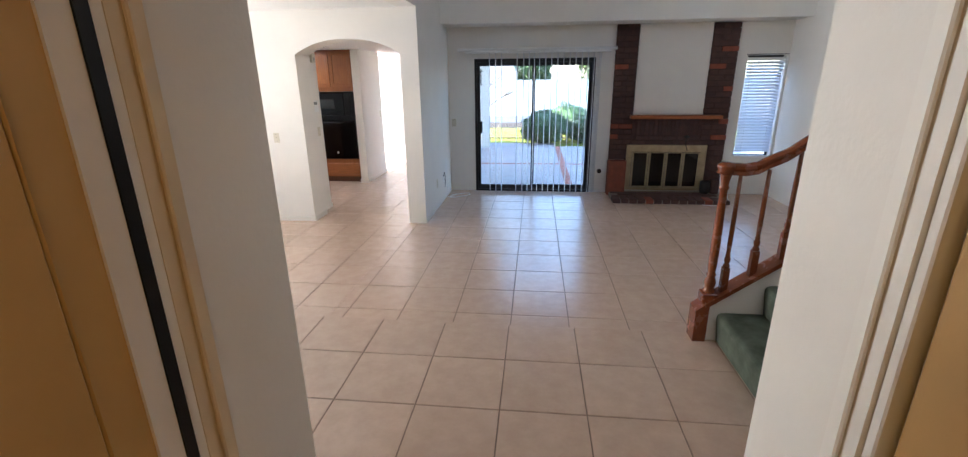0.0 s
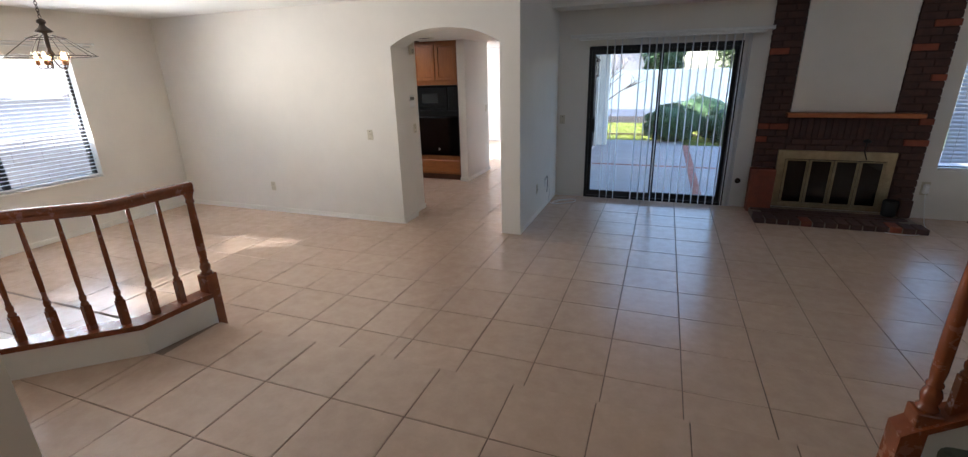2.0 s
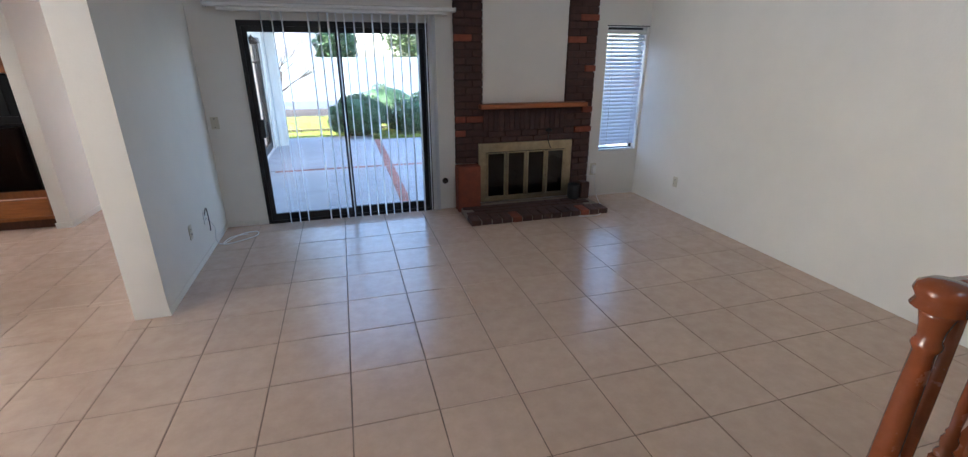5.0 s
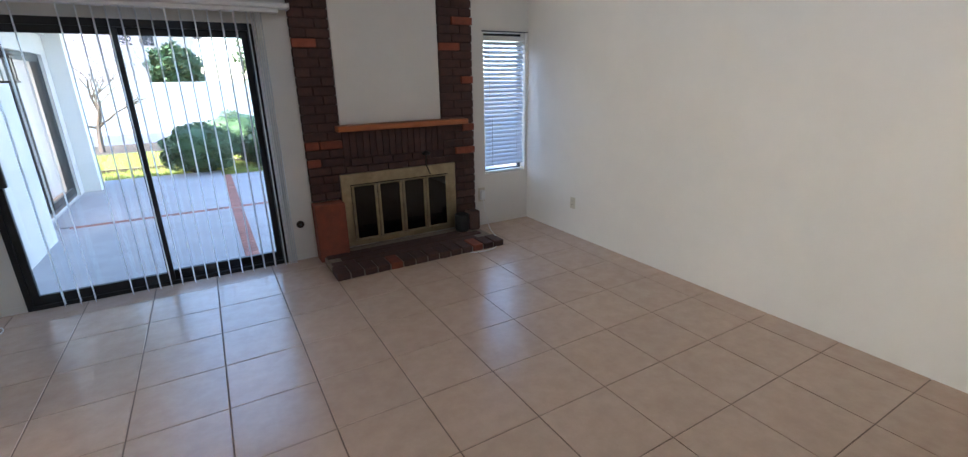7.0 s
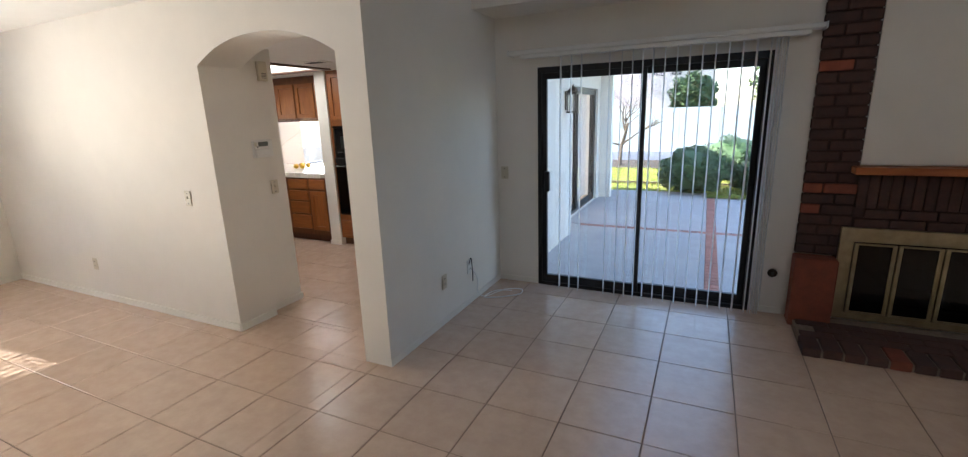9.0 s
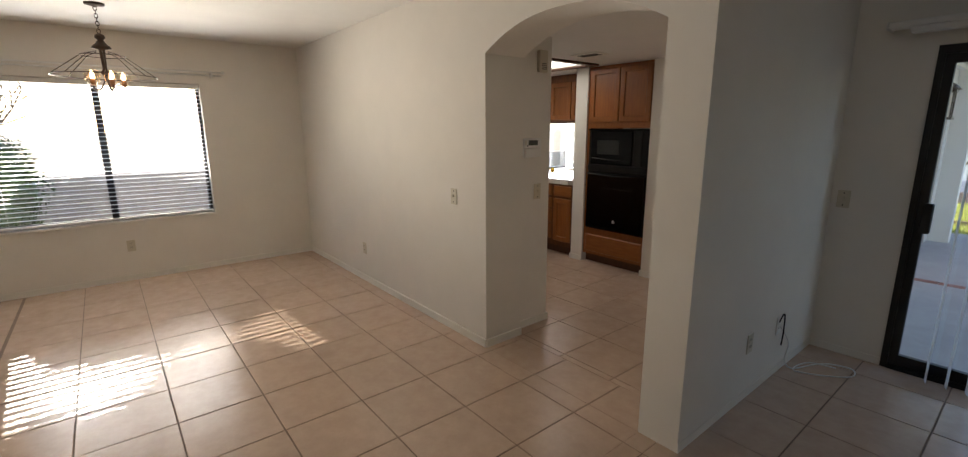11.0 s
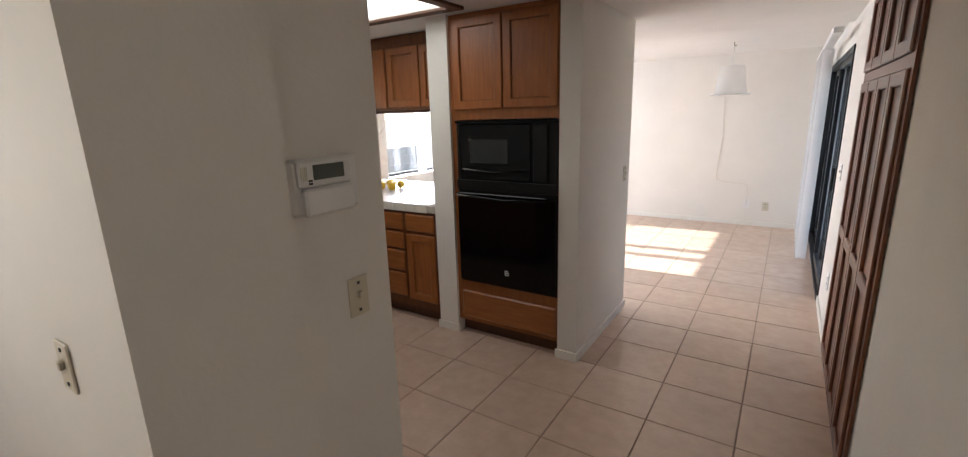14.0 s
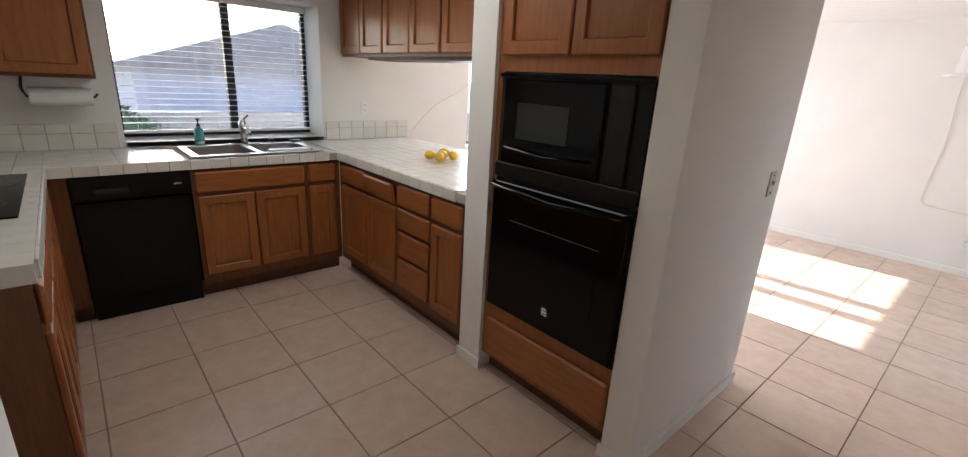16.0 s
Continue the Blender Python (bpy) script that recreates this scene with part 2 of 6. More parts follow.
def boxes(*rows, bevel=0.0):
    bm = bmesh.new()
    for r in rows:
        box(bm, *r, bevel=bevel)
    return bm


def lathe(bm, profile, x, y, seg=16, z0=0.0):
    """A turned shape round a vertical axis; profile rows of (radius, height)."""
    rings = []
    for r, z in profile:
        rings.append([bm.verts.new((x + r * math.cos(2 * math.pi * i / seg), y + r * math.sin(2 * math.pi * i / seg), z0 + z)) for i in range(seg)])
    for a, b in zip(rings, rings[1:]):
        for i in range(seg):
            f = bm.faces.new((a[i], a[(i + 1) % seg], b[(i + 1) % seg], b[i]))
            f.smooth = True
    bm.faces.new(rings[0][::-1])
    bm.faces.new(rings[-1])
    return bm


def tube(bm, pts, r, seg=8, smooth=True):
    """A rod of radius r along points."""
    pts = [Vector(p) for p in pts]
    rings, side = [], None
    for i, p in enumerate(pts):
        d = (pts[min(i + 1, len(pts) - 1)] - pts[max(i - 1, 0)]).normalized()
        if side is None:
            side = d.orthogonal().normalized()
        side = (side - d * side.dot(d)).normalized()
        up = d.cross(side)
        rings.append([bm.verts.new(p + r * (math.cos(2 * math.pi * k / seg) * side + math.sin(2 * math.pi * k / seg) * up)) for k in range(seg)])
    for a, b in zip(rings, rings[1:]):
        for k in range(seg):
            f = bm.faces.new((a[k], a[(k + 1) % seg], b[(k + 1) % seg], b[k]))
            f.smooth = smooth
    bm.faces.new(rings[0][::-1])
    bm.faces.new(rings[-1])
    return bm


def sweep(bm, pts, profile, up=(0, 0, 1)):
    """A moulding: profile rows of (sideways, upward) carried along points."""
    pts = [Vector(p) for p in pts]
    rings = []
    for i, p in enumerate(pts):
        d = (pts[min(i + 1, len(pts) - 1)] - pts[max(i - 1, 0)]).normalized()
        s = d.cross(Vector(up)).normalized()
        u = Vector(up)
        rings.append([bm.verts.new(p + a * s + b * u) for a, b in profile])
    n = len(profile)
    for a, b in zip(rings, rings[1:]):
        for k in range(n):
            bm.faces.new((a[k], a[(k + 1) % n], b[(k + 1) % n], b[k]))
    bm.faces.new(rings[0][::-1])
    bm.faces.new(rings[-1])
    return bm


def prism(bm, pts, axis, a0, a1):
    """A polygon in the plane across axis, pulled from a0 to a1."""
    def at(p, a):
        return {"x": (a, p[0], p[1]), "y": (p[0], a, p[1]), "z": (p[0], p[1], a)}[axis]
    lo, hi = [bm.verts.new(at(p, a0)) for p in pts], [bm.verts.new(at(p, a1)) for p in pts]
    n = len(pts)
    bm.faces.new(lo[::-1])
    bm.faces.new(hi)
    for i in range(n):
        bm.faces.new((lo[i], lo[(i + 1) % n], hi[(i + 1) % n], hi[i]))
    return bm


def mesh_of(name, bm, material):
    bmesh.ops.recalc_face_normals(bm, faces=bm.faces)
    me = bpy.data.meshes.new(name)
    bm.to_mesh(me)
    bm.free()
    me.materials.append(material)
    return me


def world_at(ob):
    p = Vector(ob.location)
    return p + world_at(ob.parent) if ob.parent else p


def part(name, bm, material, parent, label=""):
    """Links a bmesh, given in world places, as one mesh under a thing or part."""
    o = world_at(parent)
    for v in bm.verts:
        v.co -= o
    ob = new(name, mesh_of(name, bm, material))
    ob.parent = parent
    return tagged(ob, label)


def piece(name, mesh, parent, place):
    ob = new(name, mesh)
    ob.parent = parent
    ob.location = Vector(place) - world_at(parent)
    return ob


def thing(name, place, label, category, group="", kind=""):
    ob = new(name)
    ob.empty_display_size = 0.1
    ob.location = place
    return tagged(ob, label, category, group, kind)


def solid(name, bm, material, label, category="", kind="structure", group=""):
    return tagged(new(name, mesh_of(name, bm, material)), label, category, group, kind)


def holed(axis, u0, u1, t0, t1, z0, z1, holes=(), bevel=0.0):
    """One block along axis from u0 to u1, from t0 to t1 thick, with holes (u0, u1, z0, z1) right through it."""
    us = sorted({u0, u1, *[h[0] for h in holes], *[h[1] for h in holes]})
    zs = sorted({z0, z1, *[h[2] for h in holes], *[h[3] for h in holes]})
    us, zs = [u for u in us if u0 <= u <= u1], [z for z in zs if z0 <= z <= z1]
    bm, vs = bmesh.new(), {}

    def vert(u, t, z):
        k = (u, t, z)
        if k not in vs:
            vs[k] = bm.verts.new((u, t, z) if axis == "x" else (t, u, z))
        return vs[k]

    def full(i, j):
        if not (0 <= i < len(us) - 1 and 0 <= j < len(zs) - 1):
            return False
        u, z = (us[i] + us[i + 1]) / 2, (zs[j] + zs[j + 1]) / 2
        return not any(h[0] < u < h[1] and h[2] < z < h[3] for h in holes)

    for i in range(len(us) - 1):
        for j in range(len(zs) - 1):
            if not full(i, j):
                continue
            a, b, c, d = us[i], us[i + 1], zs[j], zs[j + 1]
            for t in (t0, t1):
                bm.faces.new([vert(a, t, c), vert(b, t, c), vert(b, t, d), vert(a, t, d)])
            for ok, p, q in ((full(i - 1, j), (a, c), (a, d)), (full(i + 1, j), (b, c), (b, d)),
                             (full(i, j - 1), (a, c), (b, c)), (full(i, j + 1), (a, d), (b, d))):
                if not ok:
                    bm.faces.new([vert(p[0], t0, p[1]), vert(p[0], t1, p[1]), vert(q[0], t1, q[1]), vert(q[0], t0, q[1])])
    if bevel:
        bmesh.ops.recalc_face_normals(bm, faces=bm.faces)
        sharp = [e for e in bm.edges if len(e.link_faces) == 2 and e.calc_face_angle(0) > 0.5]
        bmesh.ops.bevel(bm, geom=sharp, offset=bevel, segments=1, affect="EDGES")
    return bm


# ---- the setting ----
LOW, HIGH, DROP, STEP = 2.455, 5.0, 2.17, 0.17  # dining ceiling, living-room ceiling, kitchen ceiling, entry floor


def wall(name, axis, u0, u1, t0, t1, z0, z1, holes=(), label="off-white painted plaster wall", material=None):
    return solid(name, holed(axis, u0, u1, t0, t1, z0, z1, holes), material or PAINT, label)


XL, XR, YB = -6.245, 3.49, 7.0  # dining window wall, living right wall, living back wall
PIER0, PIER1, YA = -1.495, -1.284, 5.175
SL = (-0.885, 0.875, -0.03, 1.975)
W2 = (2.945, 3.455, 0.56, 1.975)
DW = (2.385, 4.135, 0.62, 1.995)
KW = (6.27, 7.62, 0.955, 1.97)
FW = (9.18, 11.15, 0.80, 2.03)
S2 = (9.32, 11.78, -0.03, 1.97)

wall("wall_living_back", "x", -1.493, XR + 0.15, YB, YB + 0.15, -0.3, 2.95, [SL, W2])
wall("wall_living_right", "y", -0.3, YB, XR, XR + 0.15, -0.3, HIGH)
solid("wall_living_left", boxes((PIER0, PIER1, YA + 0.33, YB, -0.3, HIGH)), PAINT, "off-white painted wall beside the archway")
solid("beam_living_back", boxes((PIER1, XR, 6.55, YB, 2.41, HIGH)), PAINT, "white dropped beam above the sliding door and fireplace")
wall("wall_dining_window", "y", -0.4, YA + 0.13, XL - 0.17, XL, -0.3, LOW + 0.2, [DW])
wall("wall_kitchen_window", "y", YA + 0.13, 12.2, XL - 0.03 - 0.17, -6.0 - 0.02, -0.3, LOW + 0.2, [KW, FW])

# the wall with the archway
AX0, AX1, AZ0, AZ1 = -2.723, PIER0, 1.985, 2.145
arch = bmesh.new()
solid("wall_dining_kitchen", prism(bmesh.new(), [(XL, YA), (AX0, YA), (AX0, YA + 0.335), (AX0 - 0.085, YA + 0.335), (AX0 - 0.085, YA + 0.13), (XL, YA + 0.13)], "z", -0.3, LOW), PAINT, "off-white painted wall between dining room and kitchen")
solid("wall_pier", boxes((AX1, PIER1, YA, YA + 0.33, -0.3, HIGH)), PAINT, "off-white painted pier beside the archway")
pts = []
for i in range(25):
    u = -1 + 2 * i / 24
    pts.append((AX0 + (AX1 - AX0) * i / 24, AZ0 + (AZ1 - AZ0) * (1 - abs(u) ** 2.3)))
prism(arch, pts + [(AX1, LOW), (AX0, LOW)], "y", YA, YA + 0.335)
solid("wall_archway", arch, PAINT, "off-white painted shallow arch over the way to the kitchen")
solid("wall_upper_left", boxes((PIER0, PIER1, -0.3, YA, LOW + 0.001, HIGH)), PAINT, "plain white upper wall above the dining room edge")

# entry doorway wall and vestibule
JL, JR, YD0, YD1 = -0.555, 0.53, 0.40, 0.69
wall("wall_entry_left", "x", JL - 0.22, JL, 0.30, 0.74, -0.3, HIGH)
wall("wall_entry_back", "x", XL, JL - 0.22, -0.05, 0.10, -0.3, HIGH)
# the high opening is assumed, added out of view to let skylight in
wall("wall_entry_right", "x", JR, XR, 0.60, 0.69, -0.3, HIGH, [(1.35, 2.25, 3.35, 4.25)])
wall("wall_entry_head", "x", JL, JR, 0.60, 0.69, 2.25, HIGH)
wall("wall_vestibule_back", "x", -1.5, 1.5, -1.75, -1.6, -0.3, LOW)
wall("wall_vestibule_left", "y", -1.6, -0.05, -1.15, -1.02, -0.3, LOW)
wall("wall_vestibule_right", "y", -1.6, 0.60, 0.98, 1.1, -0.3, LOW)
wall("wall_under_stairs", "y", YD1, 1.28, 2.38, 2.48, -0.3, HIGH)

# hall, kitchen and family-room walls
solid("wall_hall_stub", boxes((-2.925, AX0 - 0.085, YA + 0.13, 5.87, -0.3, DROP)), PAINT, "short white wall beside the archway, with keypad and switch")
solid("wall_oven_side", boxes((-2.955, -2.828, 7.462, 8.48, -0.3, LOW)), PAINT, "white painted stub wall beside the oven cabinet", kind="structure")
solid("wall_oven_post", boxes((-3.90, -3.735, 7.452, 8.1, -0.3, DROP)), PAINT, "narrow white painted post between counter and oven cabinet", kind="structure")
wall("wall_oven_back", "x", -3.735, -2.955, 8.10, 8.22, -0.3, LOW)
wall("wall_hall_right", "y", YB + 0.15, 9.12, -1.495, -1.15, -0.3, LOW + 0.2)
wall("wall_family_right", "y", 9.12, 12.2, -1.495, -1.38, -0.3, LOW + 0.2, [S2])
wall("wall_family_back", "x", -6.4, -1.15, 12.02, 12.2, -0.3, LOW + 0.2)

# ceilings
solid("ceiling_dining", boxes((XL, PIER0, 0.10, YA, LOW, LOW + 0.12)), CEIL, "white painted dining-room ceiling")
solid("ceiling_living", boxes((PIER0, XR + 0.15, -0.4, YB + 0.15, HIGH, HIGH + 0.12)), CEIL, "white high living-room ceiling")
solid("ceiling_vestibule", boxes((-1.5, 1.5, -1.75, 0.60, LOW, LOW + 0.1)), CEIL, "white vestibule ceiling")
kl = (-5.05, -3.55, 6.35, 7.30)  # recess of the kitchen light
cb = bmesh.new()
for r in ((-6.02, kl[0], YA + 0.13, 9.7), (kl[1], PIER0, YA + 0.33, 9.7), (kl[0], kl[1], YA + 0.13, kl[2]), (kl[0], kl[1], kl[3], 9.7)):
    box(cb, *r, DROP, DROP + 0.05)
box(cb, -6.02, -1.495, 9.66, 9.7, DROP + 0.05, LOW + 0.05)
box(cb, *kl, DROP + 0.16, DROP + 0.2)
solid("ceiling_kitchen", cb, CEIL, "white lowered kitchen ceiling with a recessed light box")
solid("ceiling_family", boxes((-6.2, -1.3, 9.7, 12.2, 2.235, 2.285)), CEIL, "white family-room ceiling")

# floors: one slab a level, tiles laid on it
floor = solid("floor", boxes((XL - 0.1, PIER0, 2.47, YA + 0.1, -0.12, -0.004), (PIER0, XR + 0.1, 2.47, YB + 0.1, -0.12, -0.004),
                             (-6.2, PIER0 + 0.08, YA + 0.1, 12.1, -0.12, -0.004), (XL - 0.1, -2.70, 0.7, 2.47, -0.12, -0.004)),
              GROUT, "beige ceramic tile floor with dark grout")
entry = bmesh.new()
prism(entry, [(-2.60, 2.466), (XR, 2.466), (XR, -1.7), (-4.2, -1.7), (-4.2, 1.45), (-3.40, 1.45), (-2.66, 2.07)], "z", -0.1, STEP - 0.004)
entry_floor = solid("entry_floor", entry, GROUT, "raised tiled entry floor, one step above the living room")
solid("step_riser", boxes((-2.60, 1.0, 2.468, 2.478, -0.004, STEP - 0.012)), TILE, "tiled riser of the step down from the entry")
LIVING, KITCHEN, ENTRY = (-0.118, 0.424, 5.05, 0.4245), (-2.705, 0.4065, 7.10, 0.3935), (-0.113, 0.4215, 2.503, 0.4265)
REGIONS = [(XL, PIER0, 2.482, YA, 0, LIVING), (PIER0, XR, 2.482, YB, 0, LIVING), (AX0, PIER0, YA, 5.4745, 0, LIVING), (-6.02, PIER0, 5.4745, 12.02, 0, KITCHEN),
           (XL, -2.75, 0.1, 2.482, 0, LIVING), (-2.58, XR, 0.8, 2.478, 1, ENTRY), (-4.2, -0.6, 0.1, 0.8, 1, ENTRY), (-4.2, -2.58, 0.8, 1.45, 1, ENTRY), (-3.4, -2.58, 1.45, 2.07, 2, ENTRY), (-0.6, 0.54, -0.6, 0.8, 1, ENTRY)]
NEAR = [(-0.8, 1.6, 2.48, 7.0), (-2.8, -1.3, 4.3, 8.2), (-4.6, -2.8, 5.9, 7.5), (-2.58, 1.1, 0.8, 2.5), (-4.2, -0.8, 2.48, 5.2)]


def lay_tiles():
    shared, rest = {}, bmesh.new()
    gap, count = 0.0028, 0
    for x0, x1, y0, y1, up, (ox, PX, oy, PY) in REGIONS:
        z = STEP if up else 0.0
        for i in range(math.floor((x0 - ox) / PX), math.ceil((x1 - ox) / PX)):
            for j in range(math.floor((y0 - oy) / PY), math.ceil((y1 - oy) / PY)):
                a, b = max(x0, ox + i * PX + gap), min(x1, ox + (i + 1) * PX - gap)
                c, d = max(y0, oy + j * PY + gap), min(y1, oy + (j + 1) * PY - gap)
                if b - a < 0.02 or d - c < 0.02:
                    continue
                mx, my = (a + b) / 2, (c + d) / 2
                if up == 2:  # cut along the slanting curb
                    bm = box(bmesh.new(), a, b, c, d, z - 0.01, z)
                    bmesh.ops.bisect_plane(bm, geom=bm.verts[:] + bm.edges[:] + bm.faces[:], plane_co=(-3.40, 1.45, 0), plane_no=(-0.62, 0.74, 0), clear_outer=True)
                    if bm.faces:
                        part("tile", bm, TILE, entry_floor)
                    continue
                w, h = round(b - a, 3), round(d - c, 3)
                if count < 298 and any(n[0] < mx < n[1] and n[2] < my < n[3] for n in NEAR):
                    if (w, h) not in shared:
                        bm = box(bmesh.new(), -w / 2, w / 2, -h / 2, h / 2, -0.010, 0.0)
                        top = [e for e in bm.edges if all(v.co.z > -0.001 for v in e.verts)]
                        bmesh.ops.bevel(bm, geom=top, offset=0.0022, segments=1, affect="EDGES")
                        shared[w, h] = mesh_of("tile", bm, TILE)
                    piece("tile", shared[w, h], entry_floor if up else floor, (mx, my, z + random.uniform(-0.0005, 0.0005)))
                    count += 1
                else:
                    box(rest, a, b, c, d, z - 0.01, z)
    tagged(part("tile_field", rest, TILE, floor), kind="stuff")


# baseboards, end to end along the walls
def baseboard(rows):
    bm = bmesh.new()
    for r in rows:
        box(bm, *r)
    solid("baseboard", bm, TRIM, "low off-white wooden baseboard")


BT, BH = 0.011, 0.058
for rows in (
    [(XL, AX0, YA - BT, YA, 0, BH)], [(XL, XL + BT, 2.0, YA - BT, 0, BH)], [(AX0, AX0 + BT, YA, YA + 0.335, 0, BH)],
    [(AX0 - 0.085, AX0 - 0.085 + BT, YA + 0.345, 5.87, 0, BH)], [(-2.925, AX0 - 0.085 + BT, 5.87, 5.87 + BT, 0, BH)],
    [(-2.966, -2.828 + BT, 7.462 - BT, 7.462, 0, BH)], [(-2.828, -2.828 + BT, 7.462, 8.48, 0, BH)], [(-2.955, -2.828 + BT, 8.48, 8.491, 0, BH)],
    [(-3.90 - BT, -3.735 + BT, 7.452 - BT, 7.452, 0, BH)], [(-6.0, -1.495, 12.02 - BT, 12.02, 0, BH)], [(-1.495 - BT, -1.495, 8.37, 9.31, 0, BH)],
    [(PIER1, PIER1 + 0.004, YA, YB, 0, 0.05)], [(1.2 - 0.24, 1.07, YB - 0.006, YB, 0, 0.05)], [(PIER1, SL[0], YB - 0.006, YB, 0, 0.05)],
):
    baseboard(rows)
solid("dining_cove", boxes((-6.02, -6.0 - 0.012, 8.45, 12.0, 0, BH)), TRIM, "off-white baseboard under the family-room window")


# ---- doors and windows ----
def slider(name, u0, u1, z1, axis, t, out, label):
    """A black aluminium sliding door in a wall: frame, two sashes with glass, handle. out: the way to the outside."""
    def B(a, b, c, d, e, f):
        return (a, b, c, d, e, f) if axis == "x" else (c, d, a, b, e, f)
    s = 1 if out > 0 else -1
    d = thing(name, (u0, t, 0) if axis == "x" else (t, u0, 0), label, "sliding door", kind="structure")
    part("frame", holed(axis, u0, u1, t, t + s * 0.10, 0, z1, [(u0 + 0.035, u1 - 0.035, -1, z1 - 0.05)]), BLACKALU, d)
    part("track", boxes(B(u0 + 0.035, u1 - 0.035, t - s * 0.004, t + s * 0.10, 0.0, 0.03), B(u0 + 0.035, u1 - 0.035, t + s * 0.03, t + s * 0.035, 0.03, 0.045)), BLACKALU, d)
    mid = (u0 + u1) / 2
    for a, b, c in ((u0 + 0.035, mid + 0.025, t + s * 0.012), (mid - 0.025, u1 - 0.035, t + s * 0.056)):
        sash = part("sash", holed(axis, a, b, c, c + s * 0.035, 0.03, z1 - 0.05, [(a + 0.045, b - 0.045, 0.10, z1 - 0.10)], 0.003), BLACKALU, d)
        pane = part("pane", boxes(B(a + 0.045, b - 0.045, c + s * 0.015, c + s * 0.020, 0.10, z1 - 0.10)), GLASS, sash)
        pane.visible_shadow = False
    part("handle", boxes(B(u0 + 0.062, u0 + 0.112, t - s * 0.022, t + s * 0.012, 0.90, 1.08), bevel=0.006), BLACKALU, d, "black pull handle")
    return d


slider("door_1", SL[0], SL[1], SL[3], "x", YB - 0.01, 1, "black aluminium sliding glass door to the patio")
slider("door_2", S2[0], S2[1], S2[3], "y", -1.505, 1, "black aluminium sliding glass door of the family room, to the patio")


def window_unit(name, u0, u1, z0, z1, t, label, mullions=(), color=None, depth=0.05):
    """A window in a wall across x at plane x = t: frame, mullions, panes."""
    color = color or BLACKALU
    w = thing(name, (t, u0, z0), label, "window", kind="structure")
    part("window_frame", holed("y", u0, u1, t, t + depth, z0, z1, [(u0 + 0.03, u1 - 0.03, z0 + 0.035, z1 - 0.035)]), color, w)
    cuts = [u0 + 0.03, *mullions, u1 - 0.03]
    for m in mullions:
        part("mullion", boxes((t, t + depth, m - 0.028, m + 0.028, z0 + 0.035, z1 - 0.035)), color, w)
    for a, b in zip(cuts, cuts[1:]):
        p = part("pane", boxes((t + depth * 0.4, t + depth * 0.4 + 0.004, a, b, z0 + 0.035, z1 - 0.035)), GLASS, w)
        p.visible_shadow = False
    return w


window_unit("window_1", *DW, XL - 0.15, "dining-room window in a dark frame with two panes", [3.26])
window_unit("window_2", *KW, -6.37, "kitchen window above the sink in a dark frame", [7.02])
window_unit("window_3", *FW, -6.215, "family-room window in a dark frame", [10.05])
w4 = thing("window_4", (W2[0], YB + 0.1, W2[2]), "narrow window beside the fireplace", "window", kind="structure")
part("window_frame", holed("x", W2[0], W2[1], YB + 0.09, YB + 0.13, W2[2], W2[3], [(W2[0] + 0.025, W2[1] - 0.025, W2[2] + 0.03, W2[3] - 0.03)]), BLACKALU, w4)
part("pane", boxes((W2[0] + 0.025, W2[1] - 0.025, YB + 0.105, YB + 0.109, W2[2] + 0.03, W2[3] - 0.03)), GLASS, w4).visible_shadow = False


def slat_mesh(length, deep, tilt, axis):
    """One curved slat, its length along axis, tilted round it."""
    bm = bmesh.new()
    rows = []
    for k in range(5):
        a = -0.5 + k / 4
        u, w = a * deep, 0.0035 * (1 - 4 * a * a)
        c, s = math.cos(radians(tilt)), math.sin(radians(tilt))
        d, z = u * c - w * s, u * s + w * c
        rows.append([bm.verts.new((e, d, z) if axis == "x" else (d, e, z)) for e in (-length / 2, length / 2)])
    for p, q in zip(rows, rows[1:]):
        bm.faces.new((p[0], p[1], q[1], q[0]))
    ext = bmesh.ops.extrude_face_region(bm, geom=bm.faces[:])
    for v in ext["geom"]:
        if isinstance(v, bmesh.types.BMVert):
            v.co.z += 0.0016
    return mesh_of("slat", bm, SLATMAT)


